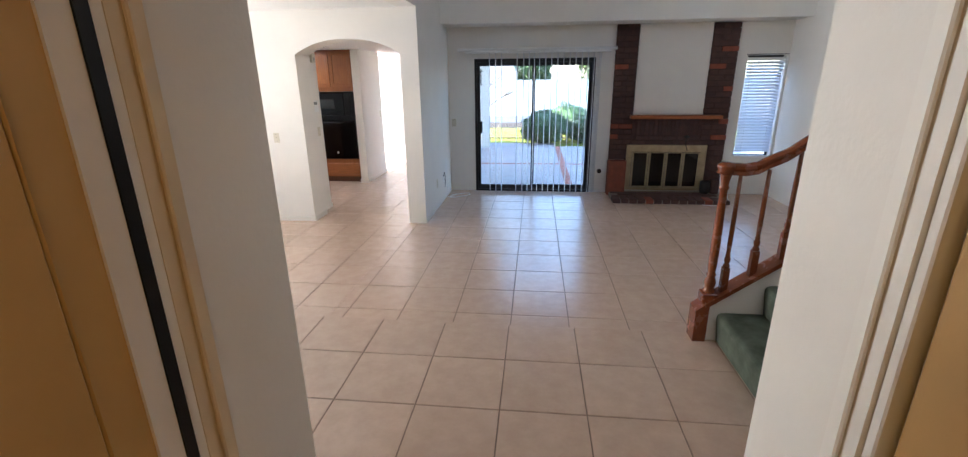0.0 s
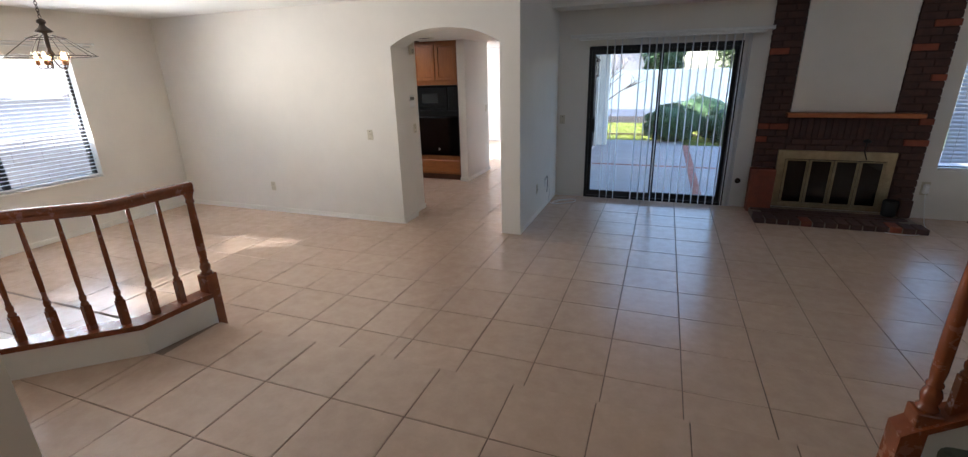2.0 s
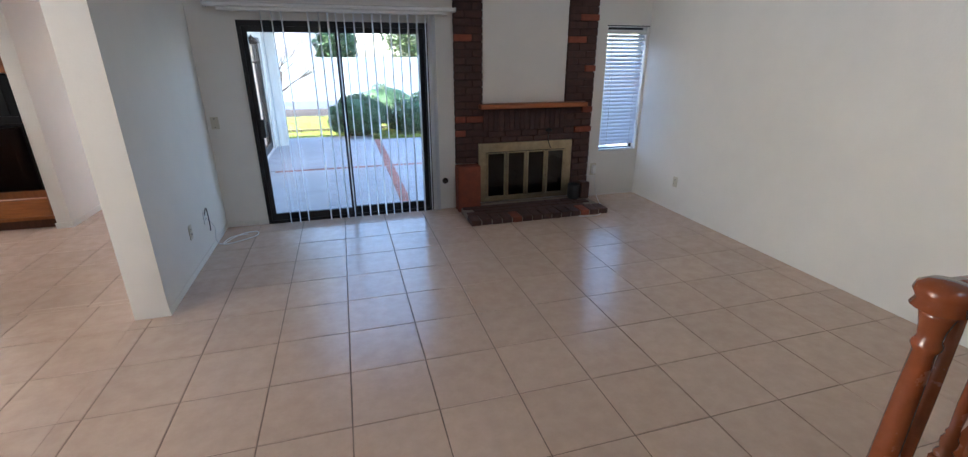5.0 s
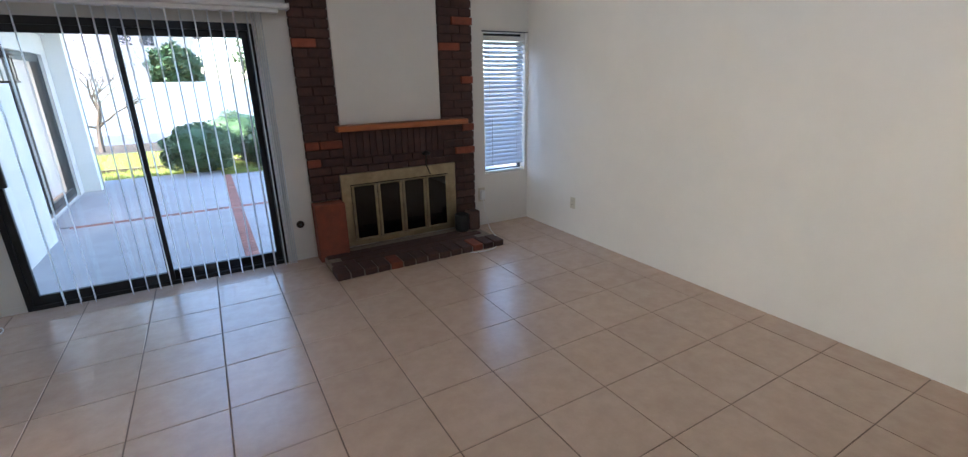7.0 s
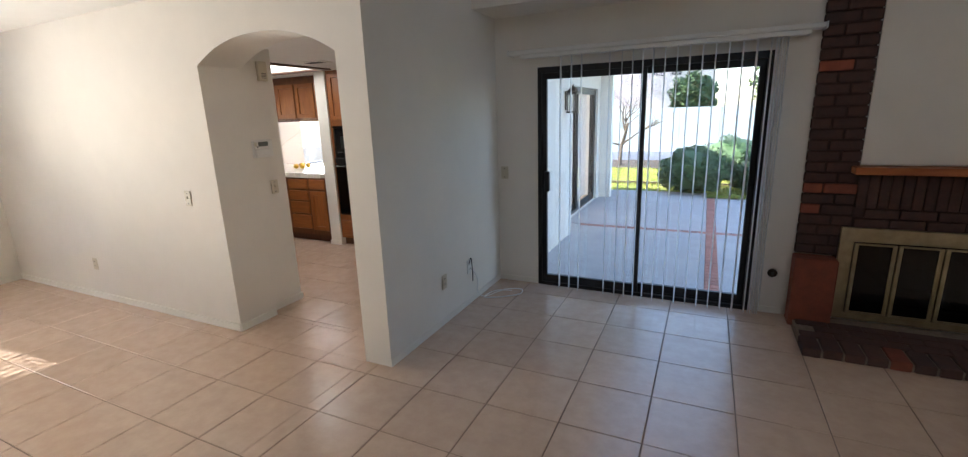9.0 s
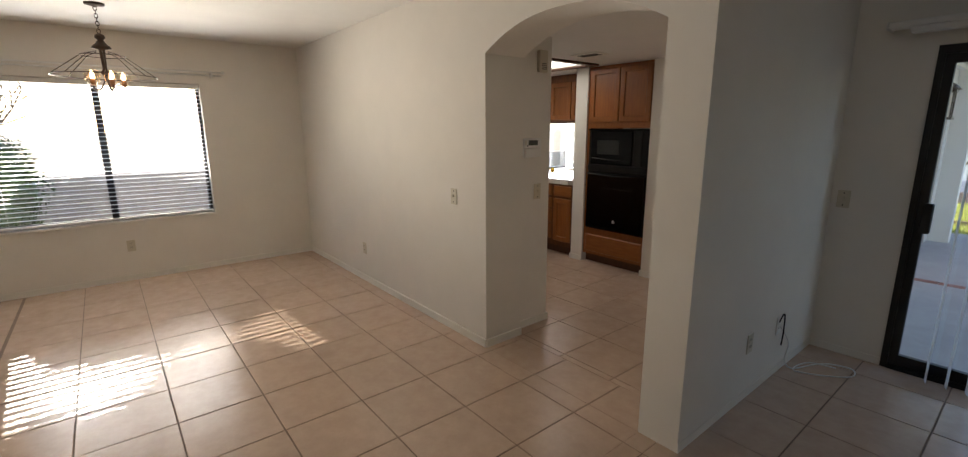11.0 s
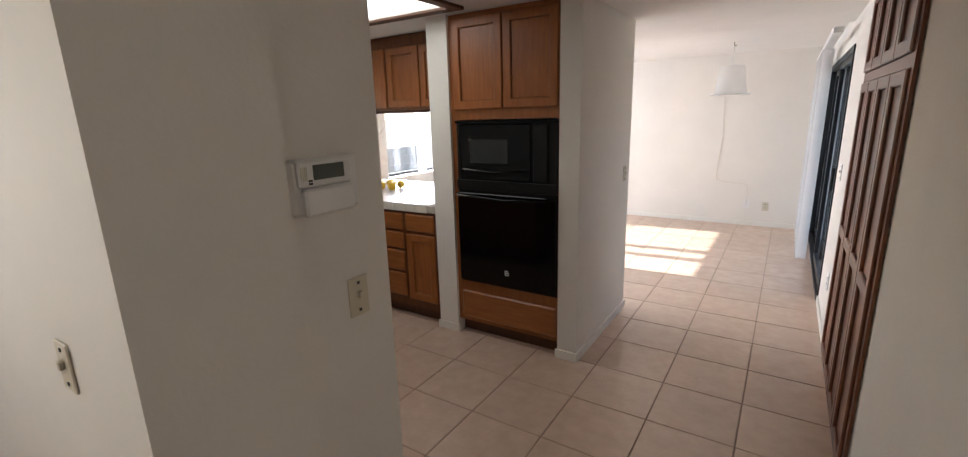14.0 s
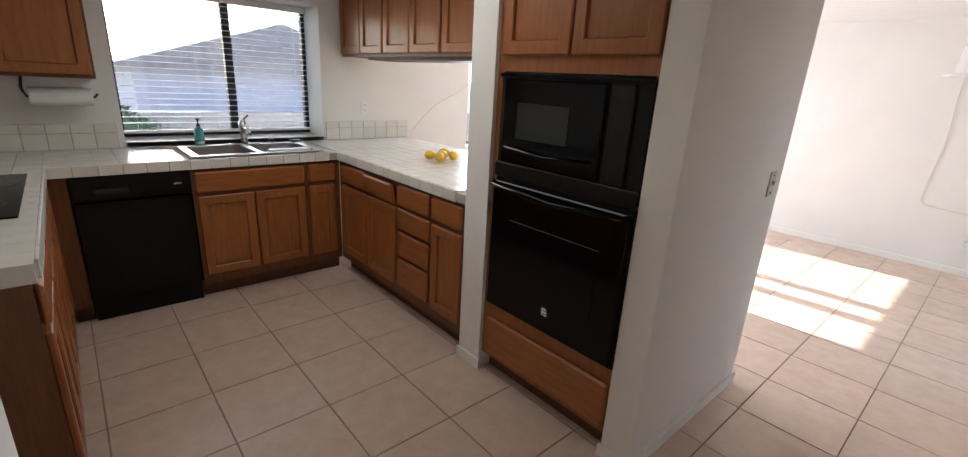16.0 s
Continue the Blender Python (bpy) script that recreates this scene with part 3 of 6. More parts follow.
def venetian(name, u0, u1, z0, z1, t, axis, pitch, deep, tilt, label):
    """A horizontal blind: headrail, slats, bottom rail, ladder cords. t: the plane in which it hangs."""
    def P(u, z, w=0.0):
        return (u, t + w, z) if axis == "x" else (t + w, u, z)

    def B(a, b, c, d, e, f):
        return (a, b, t + c, t + d, e, f) if axis == "x" else (t + c, t + d, a, b, e, f)
    b = thing(name, P(u0, z1), label, "blind")
    part("headrail", boxes(B(u0, u1, -0.028, 0.028, z1 - 0.045, z1), bevel=0.003), WHITEPL, b)
    me = slat_mesh(u1 - u0 - 0.008, deep, tilt, axis)
    n = int((z1 - 0.06 - z0 - 0.03) / pitch)
    for i in range(n):
        o = piece("slat", me, b, P((u0 + u1) / 2, z1 - 0.07 - i * pitch))
    part("bottom_rail", boxes(B(u0, u1, -0.022, 0.022, z0, z0 + 0.02), bevel=0.004), WHITEPL, b)
    for u in (u0 + 0.09, u1 - 0.09):
        part("ladder_cord", tube(bmesh.new(), [P(u, z0 + 0.02, -0.024), P(u, z1 - 0.045, -0.024)], 0.0012, 5), WHITEPL, b)
    part("tilt_wand", tube(bmesh.new(), [P(u0 + 0.05, z1 - 0.05, -0.034), P(u0 + 0.055, z1 - 0.62, -0.036)], 0.004, 6), CLEARGLASS, b)
    return b


venetian("venetian_blind", DW[0] + 0.006, DW[1] - 0.006, DW[2] + 0.012, DW[3] - 0.004, XL - 0.055, "y", 0.042, 0.057, 2, "open white horizontal blind in the dining-room window")
venetian("venetian_blind", KW[0] + 0.02, KW[1] - 0.008, KW[2] + 0.03, KW[3] - 0.004, -6.29, "y", 0.042, 0.048, 0, "open white horizontal blind behind the kitchen sink")
venetian("venetian_blind", W2[0] + 0.01, W2[1] - 0.01, W2[2] + 0.005, W2[3] - 0.03, YB + 0.03, "x", 0.042, 0.05, 45, "half-closed white horizontal blind in the narrow window")


def vertical_blind(name, vanes, top, bottom, place, rail, axis, label):
    """Hanging vanes on a rail; vanes rows of (along, across, turn)."""
    b = thing(name, place, label, "vertical blind")
    part("headrail", boxes(rail, bevel=0.004), WHITEPL, b)
    bm = bmesh.new()
    for k in range(6):
        a = -0.5 + k / 5
        bm.verts.new((a * 0.089, 0.007 * (1 - 4 * a * a), 0))
        bm.verts.new((a * 0.089, 0.007 * (1 - 4 * a * a), bottom - top))
    v = list(bm.verts)
    for k in range(5):
        bm.faces.new((v[2 * k], v[2 * k + 2], v[2 * k + 3], v[2 * k + 1]))
    ext = bmesh.ops.extrude_face_region(bm, geom=bm.faces[:])
    for w in ext["geom"]:
        if isinstance(w, bmesh.types.BMVert):
            w.co.y += 0.0012
    me = mesh_of("vane", bm, VANE)
    for u, w, turn in vanes:
        o = piece("vane", me, b, (u, w, top) if axis == "x" else (w, u, top))
        o.rotation_euler = (0, 0, radians(turn))
    return b


rnd = random.Random(5)
vs = [(x, YB - 0.105, 98 + rnd.uniform(-3, 3)) for x in (-0.65, -0.56, -0.475, -0.25, -0.155, -0.075, 0.0)] + [(0.075 + 0.0855 * i, YB - 0.105, 92 + rnd.uniform(-4, 4)) for i in range(10)] + [(0.875 + 0.016 * i, YB - 0.105, 84 + rnd.uniform(-6, 6)) for i in range(5)]
blind = vertical_blind("vertical_blind", vs, 2.045, 0.03, (1.0, YB - 0.1, 2.05), (-1.0, 1.06, YB - 0.145, YB - 0.06, 2.045, 2.075), "x",
                       "white vertical blind with its vanes turned open, before the sliding door")
part("valance", boxes((-1.10, 1.135, YB - 0.155, YB - 0.05, 2.077, 2.112), bevel=0.006), WHITEPL, blind)
for x in (-1.108, 1.136):
    part("end_cap", boxes((x, x + 0.008, YB - 0.158, YB - 0.002, 2.072, 2.116), bevel=0.002), WHITEPL, blind)
vs = [(10.42 + 0.047 * i, -1.605, 5 + rnd.uniform(-14, 14)) for i in range(29)]
vertical_blind("vertical_blind", vs, 2.05, 0.05, (-1.6, 9.4, 2.06), (-1.645, -1.58, 9.25, 11.9, 2.05, 2.09), "y",
               "bluish white vertical blind drawn aside from the family-room door")
vs = [(9.74, -5.965, 82), (9.80, -5.965, 78), (10.08, -5.965, 84), (10.13, -5.965, 80)] + [(10.24 + 0.088 * i, -5.965, 6 + rnd.uniform(-5, 5)) for i in range(11)]
vertical_blind("vertical_blind", vs, 2.06, 0.82, (-5.97, 9.2, 2.07), (-6.0, -5.93, 9.15, 11.2, 2.06, 2.10), "y",
               "white vertical blind partly drawn over the family-room window")

# sills
solid("sill_dining", boxes((XL - 0.1, XL + 0.018, DW[0] - 0.01, DW[1] + 0.01, DW[2] - 0.022, DW[2] + 0.001), bevel=0.003), TRIM, "white painted window sill", "sill")
rod = thing("curtain_rod", (XL + 0.06, 2.2, 2.1), "white double curtain rod with end finials above the dining window", "curtain rod")
for dz, dx in ((2.085, 0.05), (2.115, 0.085)):
    part("rod", tube(bmesh.new(), [(XL + dx, 2.1, dz), (XL + dx, 4.34, dz)], 0.0075, 8), WHITEPL, rod)
part("finial", lathe(bmesh.new(), [(0.002, -0.018), (0.014, -0.012), (0.018, 0), (0.014, 0.012), (0.002, 0.018)], XL + 0.085, 4.355, 10, 2.115), WHITEPL, rod)
part("bracket", boxes((XL, XL + 0.09, 4.24, 4.255, 2.07, 2.125)), WHITEPL, rod)
crod = thing("curtain_rod", (3.2, YB - 0.02, 1.985), "thin dark rod across the top of the narrow window", "curtain rod")
part("rod", tube(bmesh.new(), [(W2[0] - 0.02, YB - 0.012, 1.985), (W2[1] + 0.02, YB - 0.012, 1.985)], 0.005, 6), BLACKPLASTIC, crod)

# entry doorway: cream jambs, black weather strip, open panelled door
jamb = thing("door_frame", (JL, YD0, STEP), "cream painted door frame of the entry", "door frame", kind="structure")
for s, x in ((1, JL), (-1, JR)):
    # one frame paint: left side coloured as lamplit, right side pale as in daylight
    paint = LAMPJAMB if s > 0 else TRIM
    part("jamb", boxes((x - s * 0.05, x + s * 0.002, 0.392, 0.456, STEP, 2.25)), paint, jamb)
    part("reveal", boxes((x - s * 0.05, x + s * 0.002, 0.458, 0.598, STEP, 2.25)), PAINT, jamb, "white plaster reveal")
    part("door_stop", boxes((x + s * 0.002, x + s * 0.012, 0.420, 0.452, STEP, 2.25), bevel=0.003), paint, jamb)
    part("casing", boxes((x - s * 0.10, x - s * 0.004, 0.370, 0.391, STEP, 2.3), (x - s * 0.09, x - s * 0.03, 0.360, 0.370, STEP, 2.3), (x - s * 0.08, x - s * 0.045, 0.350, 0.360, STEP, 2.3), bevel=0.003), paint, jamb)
part("head", boxes((JL + 0.002, JR - 0.002, 0.392, 0.60, 2.21, 2.25)), LAMPJAMB, jamb)
part("weather_strip", boxes((JL - 0.012, JL + 0.004, 0.345, 0.368, STEP, 2.24)), BLACKPLASTIC, jamb, "black rubber weather strip")


def panel_door(x, s, y0, y1, label):
    d = thing("door", (x, y1, STEP + 0.008), label, "door")
    z0, z1 = STEP + 0.008, 2.22
    part("leaf", boxes((x, x - s * 0.042, y0, y1, z0, z1), bevel=0.003), LAMPDOOR, d)
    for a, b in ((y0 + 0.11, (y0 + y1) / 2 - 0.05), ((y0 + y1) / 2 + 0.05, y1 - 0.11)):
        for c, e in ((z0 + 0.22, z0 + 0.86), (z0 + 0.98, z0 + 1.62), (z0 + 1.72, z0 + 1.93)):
            part("panel", boxes((x + s * 0.010, x - s * 0.002, a, b, c, e), bevel=0.0095), LAMPDOOR, d)
    return d


panel_door(JL - 0.005, 1, -0.51, 0.34, "cream panelled entry door, standing open")
panel_door(JR + 0.005, -1, -0.51, 0.34, "cream panelled entry door leaf, standing open")


# ---- living room: fireplace ----
HX0, HX1, HY0 = 1.145, 2.735, 6.31
hearth = thing("hearth", ((HX0 + HX1) / 2, 6.6, 0), "low hearth of dark red-brown bricks before the fireplace", "hearth", kind="structure")
part("bed", boxes((HX0 + 0.01, HX1 - 0.01, HY0 + 0.012, 6.94, 0.0, 0.046)), HEARTHMORTAR, hearth)
bm = box(bmesh.new(), -0.051, 0.051, -0.098, 0.098, 0, 0.06)
bmesh.ops.bevel(bm, geom=bm.edges[:], offset=0.006, segments=1, affect="EDGES")
HB = mesh_of("brick", bm, BRICK)
HBR = HB.copy()
HBR.materials[0] = REDBRICK
n = 14
for i in range(n):
    x = HX0 + 0.055 + i * (HX1 - HX0 - 0.11) / (n - 1)
    piece("brick", HBR if i in (4, 11) else HB, hearth, (x, HY0 + 0.098, rnd.uniform(0, 0.004)))
bm = box(bmesh.new(), -0.098, 0.098, -0.047, 0.047, 0, 0.056)
bmesh.ops.bevel(bm, geom=bm.edges[:], offset=0.005, segments=1, affect="EDGES")
HF = mesh_of("brick", bm, BRICK)
for j in range(3):
    for i in range(8):
        x = HX0 + 0.12 + i * 0.2 + (0.1 if j % 2 else 0)
        if x < HX1 - 0.1:
            piece("brick", HF, hearth, (x, HY0 + 0.255 + j * 0.103, rnd.uniform(-0.002, 0.002)))

fire = thing("fireplace", (1.95, 6.97, 0.0), "dark brown brick fireplace with two tall brick pilasters", "fireplace")
FY = 6.957


def pilaster(x0, x1, z0, z1, reds):
    core = part("pilaster_core", boxes((x0 + 0.012, x1 - 0.012, FY + 0.012, 6.998, z0, z1)), MORTAR, fire)
    ch, shared = 0.0755, {}
    k = 0
    z = z0
    while z + ch * 0.6 < z1:
        split = x0 + (x1 - x0) * (0.62 if k % 2 else 0.38)
        for a, b in ((x0, split), (split, x1)):
            w = round(b - a - 0.009, 4)
            red = (k, a == x0) in reds
            if (w, red) not in shared:
                q = box(bmesh.new(), -w / 2, w / 2, -0.022, 0.018, 0.004, ch - 0.005)
                bmesh.ops.bevel(q, geom=q.edges[:], offset=0.005, segments=1, affect="EDGES")
                shared[w, red] = mesh_of("brick", q, REDBRICK if red else BRICK)
            out = rnd.uniform(-0.005, 0.005) + (-0.016 if red else 0)
            piece("brick", shared[w, red], fire, ((a + b) / 2, FY + 0.02 + out, z))
        z += ch
        k += 1


pilaster(1.135, 1.455, 0.52, 2.40, {(4, True), (6, True), (6, False), (17, True)})
pilaster(2.435, 2.795, 0.06, 2.40, {(26, False), (23, True), (19, False), (13, False), (10, False)})
# surround: courses over the firebox, then upright bricks under the mantel
part("surround_core", boxes((1.45, 2.44, FY + 0.014, 6.998, 0.05, 1.12), (1.38, 1.45, FY + 0.014, 6.998, 0.05, 0.53)), MORTAR, fire)
q = box(bmesh.new(), -0.029, 0.029, -0.02, 0.018, 0, 0.235)
bmesh.ops.bevel(q, geom=q.edges[:], offset=0.004, segments=1, affect="EDGES")
SOLDIER = mesh_of("brick", q, BRICK)
for i in range(16):
    piece("brick", SOLDIER, fire, (1.485 + i * 0.0615, FY + 0.014 + rnd.uniform(-0.003, 0.003), 0.878))
q = box(bmesh.new(), -0.095, 0.095, -0.022, 0.018, 0, 0.062)
bmesh.ops.bevel(q, geom=q.edges[:], offset=0.005, segments=1, affect="EDGES")
STRETCH = mesh_of("brick", q, BRICK)
for j in range(2):
    for i in range(5):
        x = 1.56 + i * 0.198 + (0.05 if j else 0)
        if x < 2.40:
            piece("brick", STRETCH, fire, (x, FY + 0.012 + rnd.uniform(-0.004, 0.002), 0.742 + j * 0.068))
part("red_side_block", boxes((1.125, 1.385, 6.80, 6.955, 0.0, 0.52), bevel=0.008), REDBRICK, fire, "plain red brick block beside the firebox")
part("chimney_panel", boxes((1.457, 2.433, 6.975, 6.998, 1.18, 2.405)), PAINT, fire, "white painted panel above the mantel")
part("mantel", boxes((1.405, 2.675, 6.845, 6.99, 1.122, 1.172), bevel=0.006), MANTELWOOD, fire, "orange-brown wooden mantel shelf")
ins = thing("fireplace_doors", (1.95, 6.93, 0.06), "antique brass fireplace screen with four dark glass doors", "fireplace screen")
IX0, IX1, IZ0, IZ1, IY = 1.395, 2.545, 0.058, 0.742, 6.925
part("frame", holed("x", IX0, IX1, IY, IY + 0.03, IZ0, IZ1, [(IX0 + 0.085, IX1 - 0.085, IZ0 + 0.05, 0.640)], 0.004), BRASS, ins)
part("firebox", boxes((IX0 + 0.085, IX1 - 0.085, IY + 0.026, IY + 0.034, IZ0 + 0.05, 0.64)), SOOT, ins, "sooty black firebox")
ww = (IX1 - IX0 - 0.17) / 4
for i in range(4):
    a = IX0 + 0.085 + i * ww
    dr = part("glass_door", holed("x", a + 0.004, a + ww - 0.004, IY - 0.008, IY + 0.010, IZ0 + 0.055, 0.632, [(a + 0.028, a + ww - 0.028, IZ0 + 0.067, 0.62)], 0.002), BRASS, ins)
    part("pane", boxes((a + 0.028, a + ww - 0.028, IY + 0.001, IY + 0.005, IZ0 + 0.067, 0.62)), SMOKEGLASS, dr)
# tools: iron poker hanging on the bricks, and an iron log holder
pk = thing("fire_poker", (2.23, 6.92, 0.75), "black iron fire tool hanging before the firebox", "fire tool")
part("ring", lathe(bmesh.new(), [(0.004, -0.012), (0.035, -0.008), (0.042, 0.008), (0.006, 0.03)], 2.23, 6.905, 10, 0.86), SOOT, pk)
part("shaft", tube(bmesh.new(), [(2.23, 6.905, 0.86), (2.22, 6.90, 0.76), (2.26, 6.90, 0.66)], 0.006, 6), SOOT, pk)
lg = thing("log_holder", (2.56, 6.80, 0.062), "black iron log holder with a brick standing on the hearth", "log holder")
part("bucket", lathe(bmesh.new(), [(0.062, 0), (0.07, 0.03), (0.072, 0.17), (0.066, 0.175), (0.06, 0.02), (0.005, 0.02)], 2.53, 6.78, 12, 0.062), SOOT, lg)
part("brick_block", boxes((2.60, 2.71, 6.72, 6.85, 0.062, 0.26), bevel=0.01), BRICK, lg)

# ---- stairs ----
RUN, RISE, SX0, SY0, SY1 = 0.2445, 0.187, 1.157, 1.33, 2.40
stairs = thing("staircase", (SX0, (SY0 + SY1) / 2, STEP), "staircase with dark green carpet", "staircase", kind="structure")
for i in range(6):
    x, z = SX0 + i * RUN, STEP + RISE * i
    x1 = XR if i == 5 else x + RUN + 0.02
    b = bmesh.new()
    prof = [(x, z), (x - 0.016, z + RISE - 0.05), (x - 0.017, z + RISE - 0.03), (x - 0.011, z + RISE - 0.012), (x + 0.002, z + RISE - 0.003), (x + 0.02, z + RISE), (x1, z + RISE), (x1, z)]
    prism(b, prof, "y", SY0, SY1)
    part("carpeted_step", b, CARPET, stairs)


def slope(x):
    return 0.447 + (x - 1.10) * 0.748


def stringer(y0, y1):
    b = bmesh.new()
    prism(b, [(1.02, STEP - 0.0), (1.02, slope(1.02) - 0.03), (2.36, slope(2.36) - 0.03), (XR, slope(2.36) - 0.03), (XR, 0.0), (1.02, 0.0)], "y", y0, y1)
    part("side_wall", b, PAINT, stairs, "white painted side of the stairs")


stringer(SY1 + 0.001, SY1 + 0.066)


def rail_newel(name, x, y, z0, z1, label, group, foot=0.08):
    """A turned newel post: square foot, turned shaft, flat cap."""
    nw = thing(name, (x, y, z0), label, "newel post", group)
    h = z1 - z0
    f = 0.042
    part("foot", boxes((x - f, x + f, y - f, y + f, z0, z0 + h * foot), bevel=0.004), RAILWOOD, nw)
    p = [(0.034, 0.08), (0.040, 0.09), (0.040, 0.10), (0.028, 0.115), (0.034, 0.14), (0.037, 0.165), (0.032, 0.19), (0.024, 0.21), (0.030, 0.22), (0.030, 0.23), (0.023, 0.245),
         (0.028, 0.30), (0.0285, 0.50), (0.025, 0.75), (0.022, 0.88), (0.029, 0.895), (0.029, 0.905), (0.023, 0.92), (0.026, 0.95), (0.033, 0.985), (0.034, 1.0)]
    p = [(0.9 * r, foot + (t - 0.08) * (1 - foot) / 0.92) for r, t in p]
    part("shaft", lathe(bmesh.new(), [(r, t * h) for r, t in p], x, y, 18, z0), RAILWOOD, nw)
    return nw


def baluster(x, y, z0, z1, group, label, skew=0.0):
    b = thing("baluster", (x, y, z0), label, "baluster", group)
    h = z1 - z0
    q = bmesh.new()
    f = 0.0185
    lo = [q.verts.new((x + a * f, y + c * f, z0 + (a * f * skew))) for a, c in ((-1, -1), (1, -1), (1, 1), (-1, 1))]
    hi = [q.verts.new((x + a * f, y + c * f, z0 + 0.15)) for a, c in ((-1, -1), (1, -1), (1, 1), (-1, 1))]
    q.faces.new(lo[::-1])
    q.faces.new(hi)
    for k in range(4):
        q.faces.new((lo[k], lo[(k + 1) % 4], hi[(k + 1) % 4], hi[k]))
    part("foot", q, RAILWOOD, b)
    p = [(0.017, 0.15), (0.020, 0.156), (0.020, 0.164), (0.012, 0.176), (0.017, 0.19), (0.0175, 0.205), (0.0115, 0.218), (0.0145, 0.226), (0.0105, 0.236), (0.0132, 0.30), (0.0128, 0.45), (0.0098, h)]
    part("shaft", lathe(bmesh.new(), p, x, y, 12, z0), RAILWOOD, b)
    return b


RP = [(-0.030, -0.028), (-0.024, -0.034), (0.024, -0.034), (0.030, -0.028), (0.026, -0.010), (0.032, 0.004), (0.030, 0.018), (0.018, 0.030), (0, 0.033), (-0.018, 0.030), (-0.030, 0.018), (-0.032, 0.004), (-0.026, -0.010)]
for gy, g in ((2.432, "stair balusters by the living room"), (1.30, "stair balusters by the entry wall")):
    near = gy < 2
    lab = "red-brown turned wooden baluster of the stairs"
    nx = 1.085 if not near else 1.17
    rail_newel("newel_post", nx, gy, slope(nx) - 0.02 if not near else STEP, 1.195, "red-brown turned newel post at the foot of the stairs", "stair newel posts", 0.38 if near else 0.08)
    top = [(nx - 0.02, gy, 1.228), (nx + 0.10, gy, 1.222), (nx + 0.16, gy, 1.232), (nx + 0.22, gy, 1.268)]
    x = nx + 0.30
    while x < 2.44:
        top.append((x, gy, 1.305 + (x - nx - 0.30) * 0.757))
        x += 0.2
    hr = thing("handrail", (nx, gy, 1.2), "glossy red-brown wooden handrail of the stairs", "handrail", "stair handrails")
    part("rail", sweep(bmesh.new(), top, RP), RAILWOOD, hr)
    part("volute_cap", lathe(bmesh.new(), [(0.040, -0.030), (0.047, -0.026), (0.040, -0.01), (0.049, 0.006), (0.046, 0.02), (0.03, 0.031), (0.004, 0.034)], nx - 0.005, gy, 18, 1.228), RAILWOOD, hr)
    sh = thing("rail_shoe", (1.1, gy, STEP), "red-brown sloping wooden board under the balusters", "rail base", "stair rail bases")
    b = bmesh.new()
    x0s = nx - 0.075
    prism(b, [(x0s, STEP), (x0s, slope(x0s) - 0.005), (x0s + 0.04, slope(x0s + 0.04)), (2.34, slope(2.34)), (2.55, slope(2.34)), (2.55, slope(2.34) - 0.03), (2.34, slope(2.34) - 0.03), (x0s + 0.075, slope(x0s + 0.075) - 0.03), (x0s + 0.075, STEP)], "y", gy - 0.055, gy + 0.055)
    part("board", b, RAILWOOD, sh)
    for i in range(9 if not near else 8):
        bx = nx + 0.078 + i * 0.1465
        z1 = 1.20 if bx < nx + 0.2 else 1.278 + (bx - nx - 0.30) * 0.757
        baluster(bx, gy, slope(bx) - 0.004, z1, g, lab, 0.748)
    rail_newel("newel_post", 2.45, gy, slope(2.34), 2.16, "red-brown turned newel post on the stair landing", "stair newel posts", 0.25)

# ---- railing between entry and dining room ----
way = [(-2.67, 2.50), (-2.71, 2.08), (-3.42, 1.46), (-4.95, 1.46), (-6.2, 1.46)]


def along(w, t, z0, z1):
    b = bmesh.new()
    pts = [Vector((x, y, 0)) for x, y in w]
    L, R = [], []
    for i, p in enumerate(pts):
        d1 = (pts[min(i + 1, len(pts) - 1)] - pts[i if i + 1 < len(pts) else i - 1]).normalized()
        d0 = (pts[i] - pts[i - 1]).normalized() if i else d1
        d = (d0 + d1).normalized()
        s = Vector((-d.y, d.x, 0)) * t / max(0.5, d.dot(d1))
        L.append((p + s)[:2])
        R.append((p - s)[:2])
    return prism(b, L + R[::-1], "z", z0, z1)


solid("curb_wall", along(way, 0.05, -0.01, 0.338), PAINT, "low white curb wall under the dining railing")
shoe = thing("rail_shoe", (-2.66, 2.06, 0.28), "red-brown wooden cap on the low curb wall", "rail base")
part("board", along(way, 0.062, 0.339, 0.372), RAILWOOD, shoe)
LT = 1.075
lr = thing("handrail", (-2.66, 2.06, LT), "dark red-brown wooden railing between entry and dining room", "handrail")
b = bmesh.new()
rp = [Vector((x, y, LT - 0.005)) for x, y in way]
rp[0] = Vector((-2.668, 2.55, LT))
sm = []
for i, p in enumerate(rp):
    if 0 < i < len(rp) - 1:
        a, c = (rp[i - 1] - p).normalized(), (rp[i + 1] - p).normalized()
        sm += [p + a * 0.05, p + (a + c) * 0.012, p + c * 0.05]
    else:
        sm.append(p)
sweep(b, sm, RP)
part("rail", b, RAILWOOD, lr)
nw = rail_newel("newel_post", -2.668, 2.525, 0.0, LT - 0.03, "dark red-brown turned newel post at the end of the dining railing", "", 0.47)
d = 0.165
segs = list(zip(way, way[1:]))
pos = []
